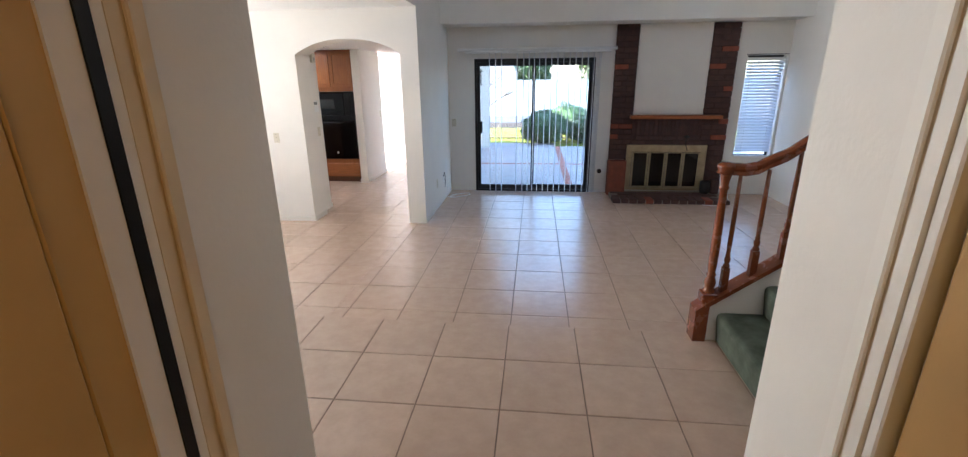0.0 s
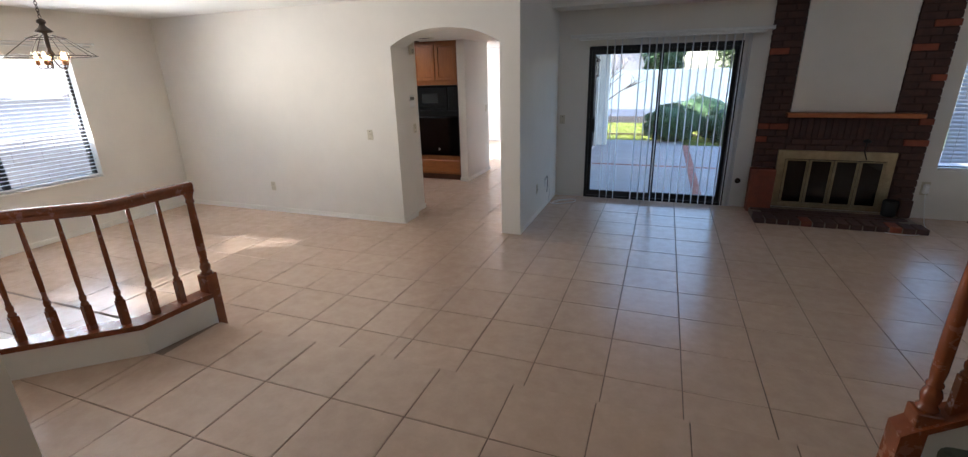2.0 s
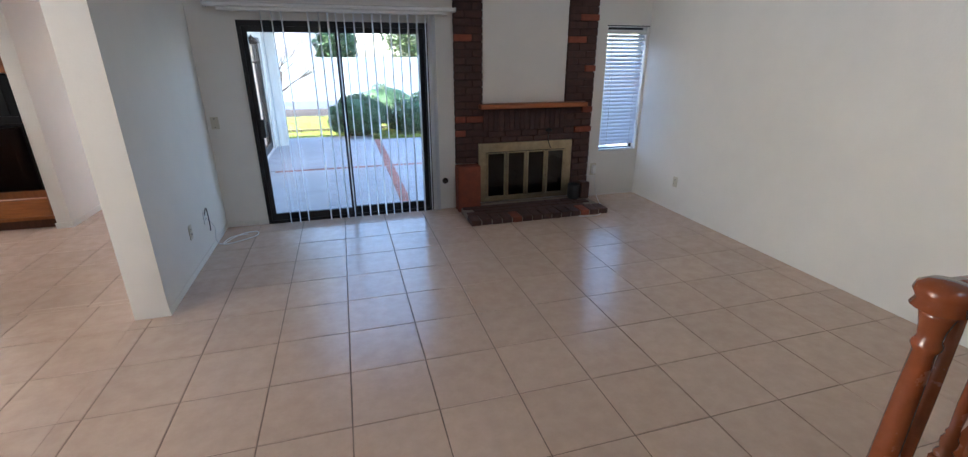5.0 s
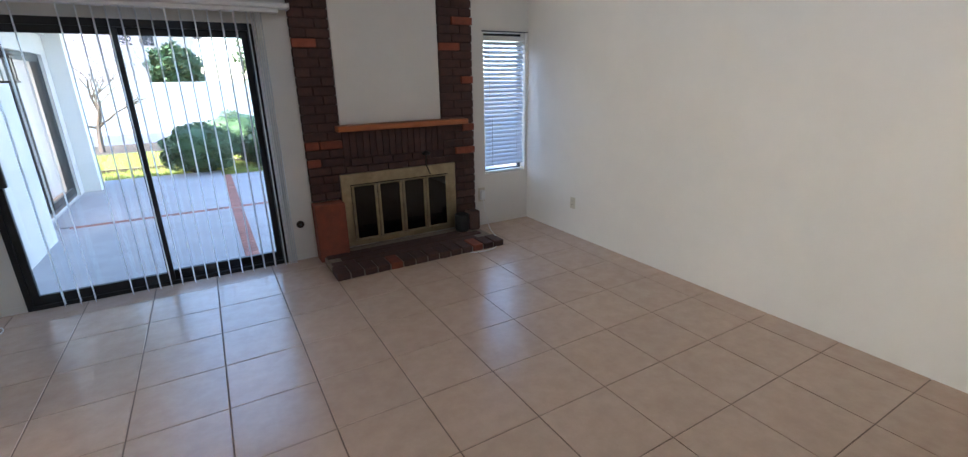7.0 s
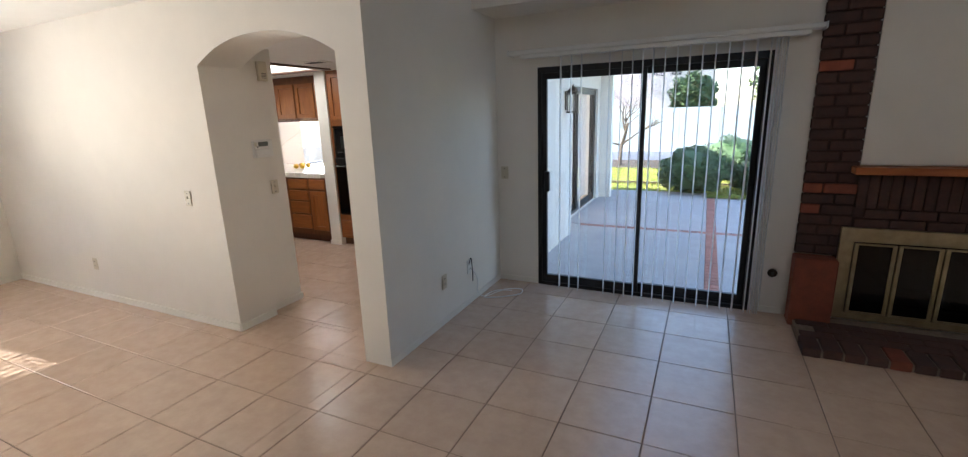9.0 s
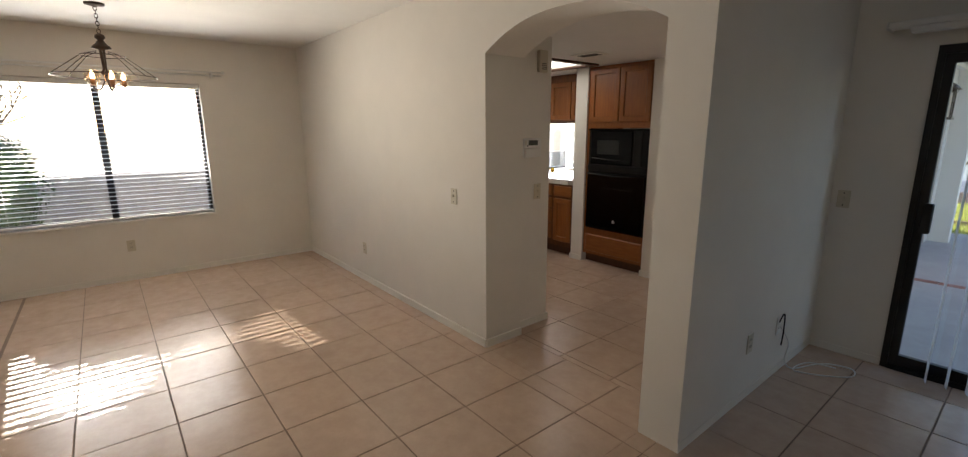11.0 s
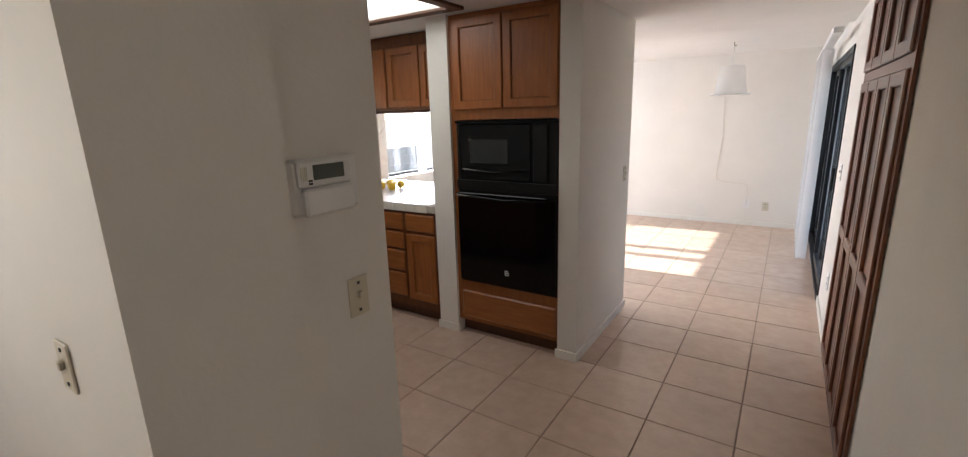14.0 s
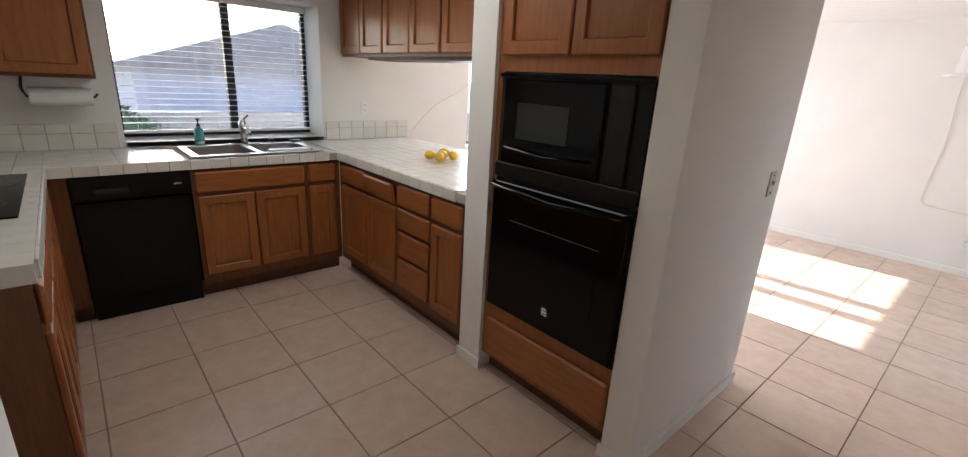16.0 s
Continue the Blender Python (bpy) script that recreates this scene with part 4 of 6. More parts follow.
for (ax, ay), (bx, by) in segs:
    L = math.hypot(bx - ax, by - ay)
    while d < L:
        pos.append((ax + (bx - ax) * d / L, ay + (by - ay) * d / L))
        d += 0.161
    d -= L
for x, y in pos[:20]:
    baluster(x, y, 0.372, LT - 0.03, "dining railing balusters", "dark red-brown turned wooden baluster of the dining railing")

# ---- chandelier ----
CX, CY = -5.10, 3.34
ch = thing("chandelier", (CX, CY, LOW), "dark bronze chandelier with a wire dome shade and small amber lamps", "chandelier")
part("canopy", lathe(bmesh.new(), [(0.065, 0), (0.062, -0.012), (0.02, -0.022), (0.006, -0.03)], CX, CY, 16, LOW), BRONZE, ch)
b = bmesh.new()
for i in range(7):
    z = LOW - 0.035 - i * 0.027
    pts = [(CX + (0.011 * math.cos(a) if i % 2 else 0), CY + (0 if i % 2 else 0.011 * math.cos(a)), z + 0.018 * math.sin(a)) for a in [2 * math.pi * k / 8 for k in range(9)]]
    tube(b, pts, 0.0028, 5)
part("chain", b, BRONZE, ch)
part("body", lathe(bmesh.new(), [(0.006, 0.26), (0.03, 0.245), (0.034, 0.225), (0.018, 0.21), (0.03, 0.19), (0.055, 0.165), (0.066, 0.15), (0.02, 0.14), (0.014, 0.0), (0.03, -0.03), (0.02, -0.05), (0.004, -0.07)], CX, CY, 16, 1.985), BRONZE, ch)
for k in range(8):
    a = 2 * math.pi * k / 8
    part("shade_rib", tube(bmesh.new(), [(CX + r * math.cos(a), CY + r * math.sin(a), z) for r, z in ((0.05, 2.11), (0.13, 2.085), (0.24, 2.0), (0.33, 1.93))], 0.003, 5), BRONZE, ch)
for r, z in ((0.33, 1.93), (0.14, 2.08)):
    part("shade_ring", tube(bmesh.new(), [(CX + r * math.cos(2 * math.pi * k / 24), CY + r * math.sin(2 * math.pi * k / 24), z) for k in range(25)], 0.004, 5), BRONZE, ch)
for k in range(5):
    a = 2 * math.pi * k / 5 + 0.3
    lx, ly = CX + 0.105 * math.cos(a), CY + 0.105 * math.sin(a)
    arm = part("arm", tube(bmesh.new(), [(CX, CY, 1.92), (CX + 0.05 * math.cos(a), CY + 0.05 * math.sin(a), 1.835), (CX + 0.085 * math.cos(a), CY + 0.085 * math.sin(a), 1.825), (lx, ly, 1.84), (lx, ly, 1.86)], 0.005, 6), BRONZE, ch)
    part("sleeve", lathe(bmesh.new(), [(0.016, 0), (0.018, 0.02), (0.013, 0.045)], lx, ly, 10, 1.858), AMBER, arm)
    part("bulb", lathe(bmesh.new(), [(0.007, 0), (0.015, 0.02), (0.012, 0.045), (0.003, 0.065)], lx, ly, 10, 1.903), BULB, arm)
    part("glass_cup", lathe(bmesh.new(), [(0.030, 0), (0.044, 0.02), (0.048, 0.06), (0.038, 0.095)], lx, ly, 12, 1.873), CLEARGLASS, arm)


# ---- switches, outlets, cables ----
def plate(kind, p, n, label, w=0.070, h=0.115, material=None):
    """A wall plate at p, facing along n ('+x', '-x', '-y')."""
    material = material or IVORY
    x, y, z = p
    o = thing(kind, p, label, "light switch" if "switch" in kind else "outlet")
    s = 1 if n[0] == "+" else -1

    def B(a, b, c, d, e, f):
        return (x + s * min(c, d), x + s * max(c, d), y + a, y + b, z + e, z + f) if n[1] == "x" else (x + a, x + b, y + s * c, y + s * d, z + e, z + f)
    part("plate", boxes(B(-w / 2, w / 2, 0, 0.006, -h / 2, h / 2), bevel=0.002), material, o)
    if "switch" in kind:
        part("toggle", boxes(B(-0.006, 0.006, 0.006, 0.017, -0.004, 0.016), bevel=0.002), material, o)
        part("screw", boxes(B(-0.004, 0.004, 0.006, 0.008, 0.036, 0.044), B(-0.004, 0.004, 0.006, 0.008, -0.044, -0.036)), SLOT, o)
    else:
        for e in (-0.03, 0.012):
            f = part("socket", boxes(B(-0.017, 0.017, 0.006, 0.0085, e - 0.003, e + 0.025), bevel=0.002), material, o)
            part("slots", boxes(B(-0.009, -0.006, 0.0085, 0.0095, e + 0.008, e + 0.019), B(0.006, 0.009, 0.0085, 0.0095, e + 0.008, e + 0.019)), SLOT, f)
    return o


HX = AX0 - 0.085
plate("light_switch", (-3.085, YA, 1.045), "-y", "ivory wall switch beside the archway")
plate("wall_outlet", (-4.66, YA, 0.345), "-y", "ivory wall outlet low on the dining wall")
plate("light_switch", (HX, 5.743, 1.06), "+x", "ivory wall switch under the alarm keypad")
plate("light_switch", (-2.828, 8.36, 1.10), "+x", "ivory wall switch on the stub wall by the family room")
plate("wall_outlet", (PIER1, 5.90, 0.345), "+x", "ivory wall outlet beside the sliding door")
plate("wall_outlet", (PIER1, 6.32, 0.335), "+x", "white cable outlet beside the sliding door", material=WHITEPL)
plate("light_switch", (-1.215, YB, 1.06), "-y", "ivory wall switch beside the sliding door")
plate("wall_outlet", (XR, 6.20, 0.335), "-x", "ivory wall outlet on the plain living-room wall")
plate("wall_outlet", (XL, 3.34, 0.36), "+x", "ivory wall outlet under the dining window")
plate("wall_outlet", (-2.22, 12.02, 0.29), "-y", "white wall outlet with a plugged-in lamp cord", material=WHITEPL)
plate("wall_outlet", (-2.0, 12.02, 0.27), "-y", "ivory wall outlet on the family-room wall")
plate("wall_outlet", (-6.02, 8.0, 1.19), "+x", "white wall outlet above the kitchen backsplash", material=WHITEPL)
plate("light_switch", (-1.495, 9.0, 1.09), "-x", "white wall switch beside the family-room door", material=WHITEPL)
plate("wall_outlet", (-1.495, 8.75, 0.36), "-x", "white wall outlet beside the pantry", material=WHITEPL)

kp = thing("alarm_keypad", (HX, 5.665, 1.37), "white alarm keypad with a small dark display", "keypad")
part("back_plate", boxes((HX, HX + 0.020, 5.560, 5.768, 1.318, 1.456), bevel=0.009), WHITEPL, kp)
part("case", boxes((HX + 0.012, HX + 0.034, 5.576, 5.732, 1.388, 1.452), bevel=0.005), WHITEPL, kp)
part("flap", boxes((HX + 0.012, HX + 0.038, 5.586, 5.736, 1.318, 1.386), bevel=0.006), WHITEPL, kp)
part("display", boxes((HX + 0.034, HX + 0.0365, 5.615, 5.706, 1.405, 1.441)), LCD, kp, "dark grey-green display")
part("speaker_grille", boxes(*[(HX + 0.034, HX + 0.0355, 5.580 + 0.005 * i, 5.582 + 0.005 * i, 1.406, 1.438) for i in range(4)]), IVORY, kp)
for z in (1.395, 1.402):
    part("button", boxes((HX + 0.034, HX + 0.0365, 5.600, 5.610, z, z + 0.005)), SLOT, kp)
cm = thing("door_chime", (HX, 5.755, 1.99), "ivory plastic door chime box high on the wall", "door chime")
part("case", boxes((HX, HX + 0.035, 5.715, 5.80, 1.915, 2.065), bevel=0.006), IVORY, cm)
part("grille", boxes(*[(HX + 0.035, HX + 0.037, 5.735, 5.78, 1.935 + 0.012 * i, 1.940 + 0.012 * i) for i in range(4)]), SLOT, cm)

ad = thing("plug_adapter", (2.89, YB, 0.34), "white plug-in adapter on the wall beside the fireplace", "adapter")
part("body", boxes((2.862, 2.918, YB - 0.045, YB - 0.001, 0.29, 0.40), bevel=0.012), WHITEPL, ad)
part("prong_plate", boxes((2.85, 2.93, YB - 0.006, YB - 0.001, 0.27, 0.42), bevel=0.002), IVORY, ad)
gv = thing("gas_valve", (1.02, YB, 0.33), "round chrome gas valve escutcheon on the wall", "gas valve")
q = lathe(bmesh.new(), [(0.034, 0), (0.034, 0.006), (0.026, 0.012), (0.008, 0.013)], 0, 0, 16)
bmesh.ops.rotate(q, verts=q.verts, matrix=Matrix.Rotation(radians(90), 3, "X"))
bmesh.ops.translate(q, verts=q.verts, vec=(1.02, YB, 0.33))
part("escutcheon", q, BRONZE, gv)
q = lathe(bmesh.new(), [(0.010, 0), (0.010, 0.016), (0.006, 0.018)], 0, 0, 10)
bmesh.ops.rotate(q, verts=q.verts, matrix=Matrix.Rotation(radians(90), 3, "X"))
bmesh.ops.translate(q, verts=q.verts, vec=(1.02, YB - 0.01, 0.33))
part("key_socket", q, SLOT, gv)


def cable(name, pts, r, material, label):
    """A cable along a smooth curve through points."""
    P = [Vector(p) for p in pts]
    out = []
    for i in range(len(P) - 1):
        a, b, c, d = P[max(i - 1, 0)], P[i], P[i + 1], P[min(i + 2, len(P) - 1)]
        for k in range(6):
            t = k / 6
            out.append(0.5 * ((2 * b) + (c - a) * t + (2 * a - 5 * b + 4 * c - d) * t * t + (3 * b - a - 3 * c + d) * t ** 3))
    out.append(P[-1])
    return tagged(new(name, mesh_of(name, tube(bmesh.new(), out, r, 6), material)), label, "cable")


cable("cable", [(PIER1 + 0.008, 6.33, 0.33), (PIER1 + 0.05, 6.38, 0.22), (PIER1 + 0.03, 6.42, 0.08), (PIER1 + 0.06, 6.5, 0.006), (PIER1 + 0.16, 6.72, 0.005), (PIER1 + 0.30, 6.78, 0.005), (PIER1 + 0.33, 6.66, 0.006), (PIER1 + 0.20, 6.52, 0.012), (PIER1 + 0.07, 6.47, 0.012), (PIER1 + 0.10, 6.65, 0.012), (PIER1 + 0.24, 6.7, 0.012)], 0.004, WHITEPL, "white cable coiled on the floor by the outlet")
cable("cable", [(PIER1 + 0.008, 6.31, 0.36), (PIER1 + 0.03, 6.31, 0.42), (PIER1 + 0.03, 6.33, 0.30), (PIER1 + 0.02, 6.35, 0.20)], 0.004, BLACKPLASTIC, "short black cable hanging from the wall outlet")
cable("cable", [(2.90, 6.99, 0.31), (2.89, 6.93, 0.20), (2.90, 6.88, 0.05), (2.86, 6.75, 0.006), (2.78, 6.50, 0.005), (2.62, 6.29, 0.005), (2.45, 6.27, 0.005), (2.36, 6.30, 0.006)], 0.004, WHITEPL, "white cable lying on the tiles beside the hearth")


# ---- kitchen ----
KX, CF, PF, LF, CT = -6.02, -5.39, 7.455, 5.865, 0.925  # window wall, sink front, peninsula front, left front, counter top


def panel_front(name, axis, u0, u1, z0, z1, t, s, parent, material, rail=0.055, tilt=0.0, mid=None):
    """A cabinet front: a plain bevelled slab when low, else a frame with a sunk panel; t: the face behind it, s: the way out."""
    def B(a, b, c, d, e, f):
        return (a, b, t + s * c, t + s * d, e, f) if axis == "x" else (t + s * c, t + s * d, a, b, e, f)
    if z1 - z0 < 0.22:
        q = boxes(B(u0, u1, 0, 0.023, z0, z1), bevel=0.009)
        if tilt:
            bmesh.ops.rotate(q, verts=q.verts, cent=(0, t, z0), matrix=Matrix.Rotation(radians(tilt), 3, "X"))
        return part(name, q, material, parent)
    holes = [(u0 + rail, u1 - rail, z0 + rail, z1 - rail)]
    if mid:
        holes = [(u0 + rail, u1 - rail, z0 + rail, mid - 0.03), (u0 + rail, u1 - rail, mid + 0.03, z1 - rail)]
    d = part(name, holed(axis, u0, u1, t, t + s * 0.021, z0, z1, holes, 0.005), material, parent)
    for h in holes:
        part("panel", boxes(B(h[0] + 0.001, h[1] - 0.001, 0.001, 0.008, h[2] + 0.001, h[3] - 0.001), bevel=0.003), material, d)
    return d


def cabinet(name, axis, u0, u1, z0, z1, t, depth, s, fronts, label, group, toe=0.0, material=None, matd=None):
    """A cabinet unit: body, toe kick, and fronts given as rows of (kind, u0, u1, z0, z1)."""
    material, matd = material or OAK, matd or OAKH

    def B(a, b, c, d, e, f):
        return (a, b, t - s * c, t - s * d, e, f) if axis == "x" else (t - s * c, t - s * d, a, b, e, f)
    c = thing(name, ((u0 + u1) / 2, t, z0) if axis == "x" else (t, (u0 + u1) / 2, z0), label, "cabinet", group)
    part("body", boxes(B(u0 + 0.001, u1 - 0.001, 0, depth, z0 + toe, z1)), OAKSHADED, c)
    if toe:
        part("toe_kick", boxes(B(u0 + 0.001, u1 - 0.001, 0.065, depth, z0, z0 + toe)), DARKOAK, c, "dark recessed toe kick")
    for kind, a, b, e, f in fronts:
        low = kind != "door"
        panel_front("drawer" if low else "door", axis, a, b, e, f, t, s, c, matd if low else material, tilt=12 if kind == "tilted" else 0)
    return c


G = "oak base cabinets"
TK, CB = 0.10, 0.868
cabinet("base_cabinet", "y", 6.515, 7.215, 0, CB, CF - 0.02, 0.59, 1, [("drawer", 6.53, 7.20, 0.715, 0.845), ("door", 6.535, 6.862, 0.165, 0.69), ("door", 6.872, 7.20, 0.165, 0.69)],
        "oak sink cabinet with two panel doors and a false drawer front", G, TK)
cabinet("base_cabinet", "y", 7.215, 7.47, 0, CB, CF - 0.02, 0.59, 1, [("drawer", 7.235, 7.425, 0.715, 0.845), ("door", 7.235, 7.425, 0.165, 0.69)],
        "narrow oak base cabinet in the kitchen corner", G, TK)
cabinet("base_cabinet", "y", 5.865, 5.945, 0, CB, CF - 0.02, 0.59, 1, [], "narrow oak filler beside the dishwasher", G, TK)
cabinet("base_cabinet", "x", CF - 0.02, -4.585, 0, CB, PF + 0.02, 0.59, -1, [("drawer", -5.35, -4.985, 0.715, 0.845), ("tilted", -4.965, -4.60, 0.715, 0.845), ("door", -5.35, -4.985, 0.165, 0.69), ("door", -4.965, -4.60, 0.165, 0.69)],
        "oak base cabinet with one tilted-out drawer front and two doors", G, TK)
cabinet("base_cabinet", "x", -4.585, -4.215, 0, CB, PF + 0.02, 0.59, -1, [("drawer", -4.568, -4.232, z, z + h) for z, h in ((0.715, 0.13), (0.565, 0.13), (0.385, 0.16), (0.175, 0.19))],
        "oak cabinet with a stack of four drawers", G, TK)
cabinet("base_cabinet", "x", -4.215, -3.90, 0, CB, PF + 0.02, 0.59, -1, [("drawer", -4.20, -3.93, 0.715, 0.845), ("door", -4.20, -3.93, 0.165, 0.69)],
        "oak base cabinet with a drawer above a panel door", G, TK)
for a, b in ((-5.40, -4.88), (-4.88, -4.36), (-4.36, -3.86)):
    m = (a + b) / 2
    cabinet("base_cabinet", "x", a, b, 0, CB, LF - 0.02, 0.54, 1, [("drawer", a + 0.015, b - 0.015, 0.715, 0.845), ("door", a + 0.015, m - 0.004, 0.165, 0.69), ("door", m + 0.004, b - 0.015, 0.165, 0.69)],
            "oak base cabinet under the cooktop counter", G, TK)

dwm = thing("dishwasher", (CF, 6.23, 0), "black built-in dishwasher under the tiled counter", "dishwasher")
part("door", boxes((CF - 0.04, CF - 0.003, 5.95, 6.51, 0.13, 0.72), bevel=0.006), BLACKGLOSS, dwm)
part("control_panel", boxes((CF - 0.04, CF + 0.004, 5.95, 6.51, 0.725, 0.866), bevel=0.008), BLACKPLASTIC, dwm)
part("handle_recess", boxes((CF + 0.002, CF + 0.007, 6.05, 6.20, 0.765, 0.79), bevel=0.002), GREYGLASS, dwm)
part("badge", boxes((CF + 0.003, CF + 0.006, 6.42, 6.46, 0.785, 0.797)), CHROME, dwm, "small grey badge")
part("kick_plate", boxes((CF - 0.08, CF - 0.045, 5.955, 6.505, 0.0, 0.125)), BLACKPLASTIC, dwm)
part("tub", boxes((CF - 0.58, CF - 0.045, 5.955, 6.505, 0.126, 0.862)), BLACKPLASTIC, dwm)

# tiled counter: one continuous top on three sides
top = thing("countertop", (-5.7, 7.0, CB), "white ceramic tile countertop with narrow grout lines", "countertop")
SK = (-5.93, -5.47, 6.56, 7.36)  # sink cut-out
part("slab", boxes((KX, CF, LF, SK[2], CB + 0.001, CT - 0.008), (KX, CF, SK[3], PF, CB + 0.001, CT - 0.008), (KX, SK[0], SK[2], SK[3], CB + 0.001, CT - 0.008), (SK[1], CF, SK[2], SK[3], CB + 0.001, CT - 0.008),
                   (KX, -3.735, PF, 8.10, CB + 0.001, CT - 0.008), (KX, -3.9, 8.10, 8.45, CB + 0.001, CT - 0.008), (KX, -3.84, 5.31, LF, CB + 0.001, CT - 0.008)), CGROUT, top)
part("apron", boxes((CF - 0.010, CF - 0.0015, LF, PF, CB + 0.002, CT - 0.010), (CF, -3.902, PF + 0.0015, PF + 0.010, CB + 0.002, CT - 0.010), (CF, -3.84, LF - 0.010, LF - 0.0015, CB + 0.002, CT - 0.010)), CGROUT, top)
CP, cg = 0.1085, 0.0016
bm = box(bmesh.new(), -CP / 2 + cg, CP / 2 - cg, -CP / 2 + cg, CP / 2 - cg, -0.007, 0)
bmesh.ops.bevel(bm, geom=[e for e in bm.edges if all(v.co.z > -0.001 for v in e.verts)], offset=0.002, segments=1, affect="EDGES")
CTM = mesh_of("tile", bm, CTILE)
for i in range(14):
    for j in range(9):
        px, py = CF + CP * (i + 0.5), PF + CP * (j + 0.5) + 0.012
        if px < -3.95:
            piece("tile", CTM, top, (px, py, CT))
rest = bmesh.new()


def grid(x0, x1, y0, y1, skip=None):
    nx, ny = max(1, round((x1 - x0) / CP)), max(1, round((y1 - y0) / CP))
    for i in range(nx):
        for j in range(ny):
            a, b = x0 + (x1 - x0) * i / nx + cg, x0 + (x1 - x0) * (i + 1) / nx - cg
            c, d = y0 + (y1 - y0) * j / ny + cg, y0 + (y1 - y0) * (j + 1) / ny - cg
            if skip and a < skip[1] and b > skip[0] and c < skip[3] and d > skip[2]:
                continue
            box(rest, a, b, c, d, CT - 0.007, CT)


grid(KX, CF, LF, PF, SK)
grid(KX, CF, PF, 8.44)
grid(KX, -3.84, 5.31, LF)
# edge tiles hang over the fronts, slightly rounded
for i in range(14):
    a = CF + CP * i
    if a + CP < -3.9:
        box(rest, a + cg, a + CP - cg, PF - 0.008, PF + 0.0015, CB - 0.002, CT + 0.001, bevel=0.002)
for i in range(14):
    a = LF + (PF - LF) / 14.6 * i
    box(rest, CF - 0.0015, CF + 0.008, a + cg, a + (PF - LF) / 14.6 - cg, CB - 0.002, CT + 0.001, bevel=0.002)
for i in range(14):
    a = CF + CP * i
    box(rest, a + cg, a + CP - cg, LF - 0.0015, LF + 0.008, CB - 0.002, CT + 0.001, bevel=0.002)
for i in range(5):
    box(rest, -3.842, -3.832, 5.31 + i * 0.111 + cg, 5.31 + (i + 1) * 0.111 - cg, CB - 0.002, CT + 0.001, bevel=0.002)
# backsplash, two rows with a cap
for y0, y1 in ((7.64, 8.44), (5.32, 6.235)):
    part("splash_bed", boxes((KX + 0.0005, KX + 0.006, y0, y1, CT + 0.001, CT + 0.156)), CGROUT, top)
    n = round((y1 - y0) / CP)
    for i in range(n):
        for z0, z1 in ((CT + 0.001, CT + 0.10), (CT + 0.101, CT + 0.158)):
            box(rest, KX + 0.001, KX + 0.011, y0 + (y1 - y0) * i / n + 1.6 * cg, y0 + (y1 - y0) * (i + 1) / n - 1.6 * cg, z0 + 0.001, z1 - 0.001, bevel=0.0015)
for i in range(18):
    a = KX + i * 0.117
    for z0, z1 in ((CT + 0.001, CT + 0.10), (CT + 0.101, CT + 0.158)):
        box(rest, a + 0.012 + cg, a + 0.129 - cg, 5.305, 5.318, z0, z1, bevel=0.002)
tagged(part("tile_field", rest, CTILE, top), kind="stuff")
# tiled sill that carries the counter into the window recess
solid("sill_kitchen", boxes((-6.368, KX, KW[0] + 0.002, KW[1] - 0.002, KW[2] - 0.03, KW[2] + 0.004), bevel=0.002), CTILE, "white tiled sill behind the kitchen sink", "sill")

sink = thing("sink", (-5.7, 6.96, CT), "stainless steel double-bowl sink", "sink")
part("rim", boxes((SK[0] - 0.02, SK[0] + 0.035, SK[2] - 0.02, SK[3] + 0.02, CT + 0.001, CT + 0.008), (SK[1] - 0.035, SK[1] + 0.02, SK[2] - 0.02, SK[3] + 0.02, CT + 0.001, CT + 0.008),
                  (SK[0] + 0.035, SK[1] - 0.035, SK[2] - 0.02, SK[2] + 0.03, CT + 0.001, CT + 0.008), (SK[0] + 0.035, SK[1] - 0.035, SK[3] - 0.03, SK[3] + 0.02, CT + 0.001, CT + 0.008), (SK[0] + 0.035, SK[1] - 0.035, 6.94, 6.98, CT + 0.001, CT + 0.007), bevel=0.002), STEEL, sink)
for y0, y1 in ((SK[2] + 0.03, 6.94), (6.98, SK[3] - 0.03)):
    x0, x1, zb = SK[0] + 0.035, SK[1] - 0.035, CT - 0.17
    part("bowl", boxes((x0, x1, y0, y1, zb, zb + 0.003), (x0, x0 + 0.003, y0, y1, zb, CT), (x1 - 0.003, x1, y0, y1, zb, CT), (x0, x1, y0, y0 + 0.003, zb, CT), (x0, x1, y1 - 0.003, y1, zb, CT)), STEEL, sink)
part("drain", lathe(bmesh.new(), [(0.04, 0), (0.035, 0.003), (0.01, 0.004)], -5.7, 6.76, 14, CT - 0.167), CHROME, sink)
fc = thing("faucet", (-5.90, 6.97, CT), "chrome single-lever kitchen faucet", "faucet")
part("base_plate", boxes((-5.945, -5.895, 6.87, 7.07, CT + 0.008, CT + 0.016), bevel=0.003), CHROME, fc)
part("column", lathe(bmesh.new(), [(0.028, 0.0), (0.026, 0.05), (0.024, 0.09), (0.03, 0.11), (0.033, 0.135), (0.022, 0.16), (0.004, 0.168)], -5.92, 6.97, 14, CT + 0.016), CHROME, fc)
part("spout", tube(bmesh.new(), [(-5.92, 6.97, CT + 0.09), (-5.85, 6.965, CT + 0.135), (-5.76, 6.96, CT + 0.13), (-5.73, 6.96, CT + 0.10)], 0.013, 10), CHROME, fc)
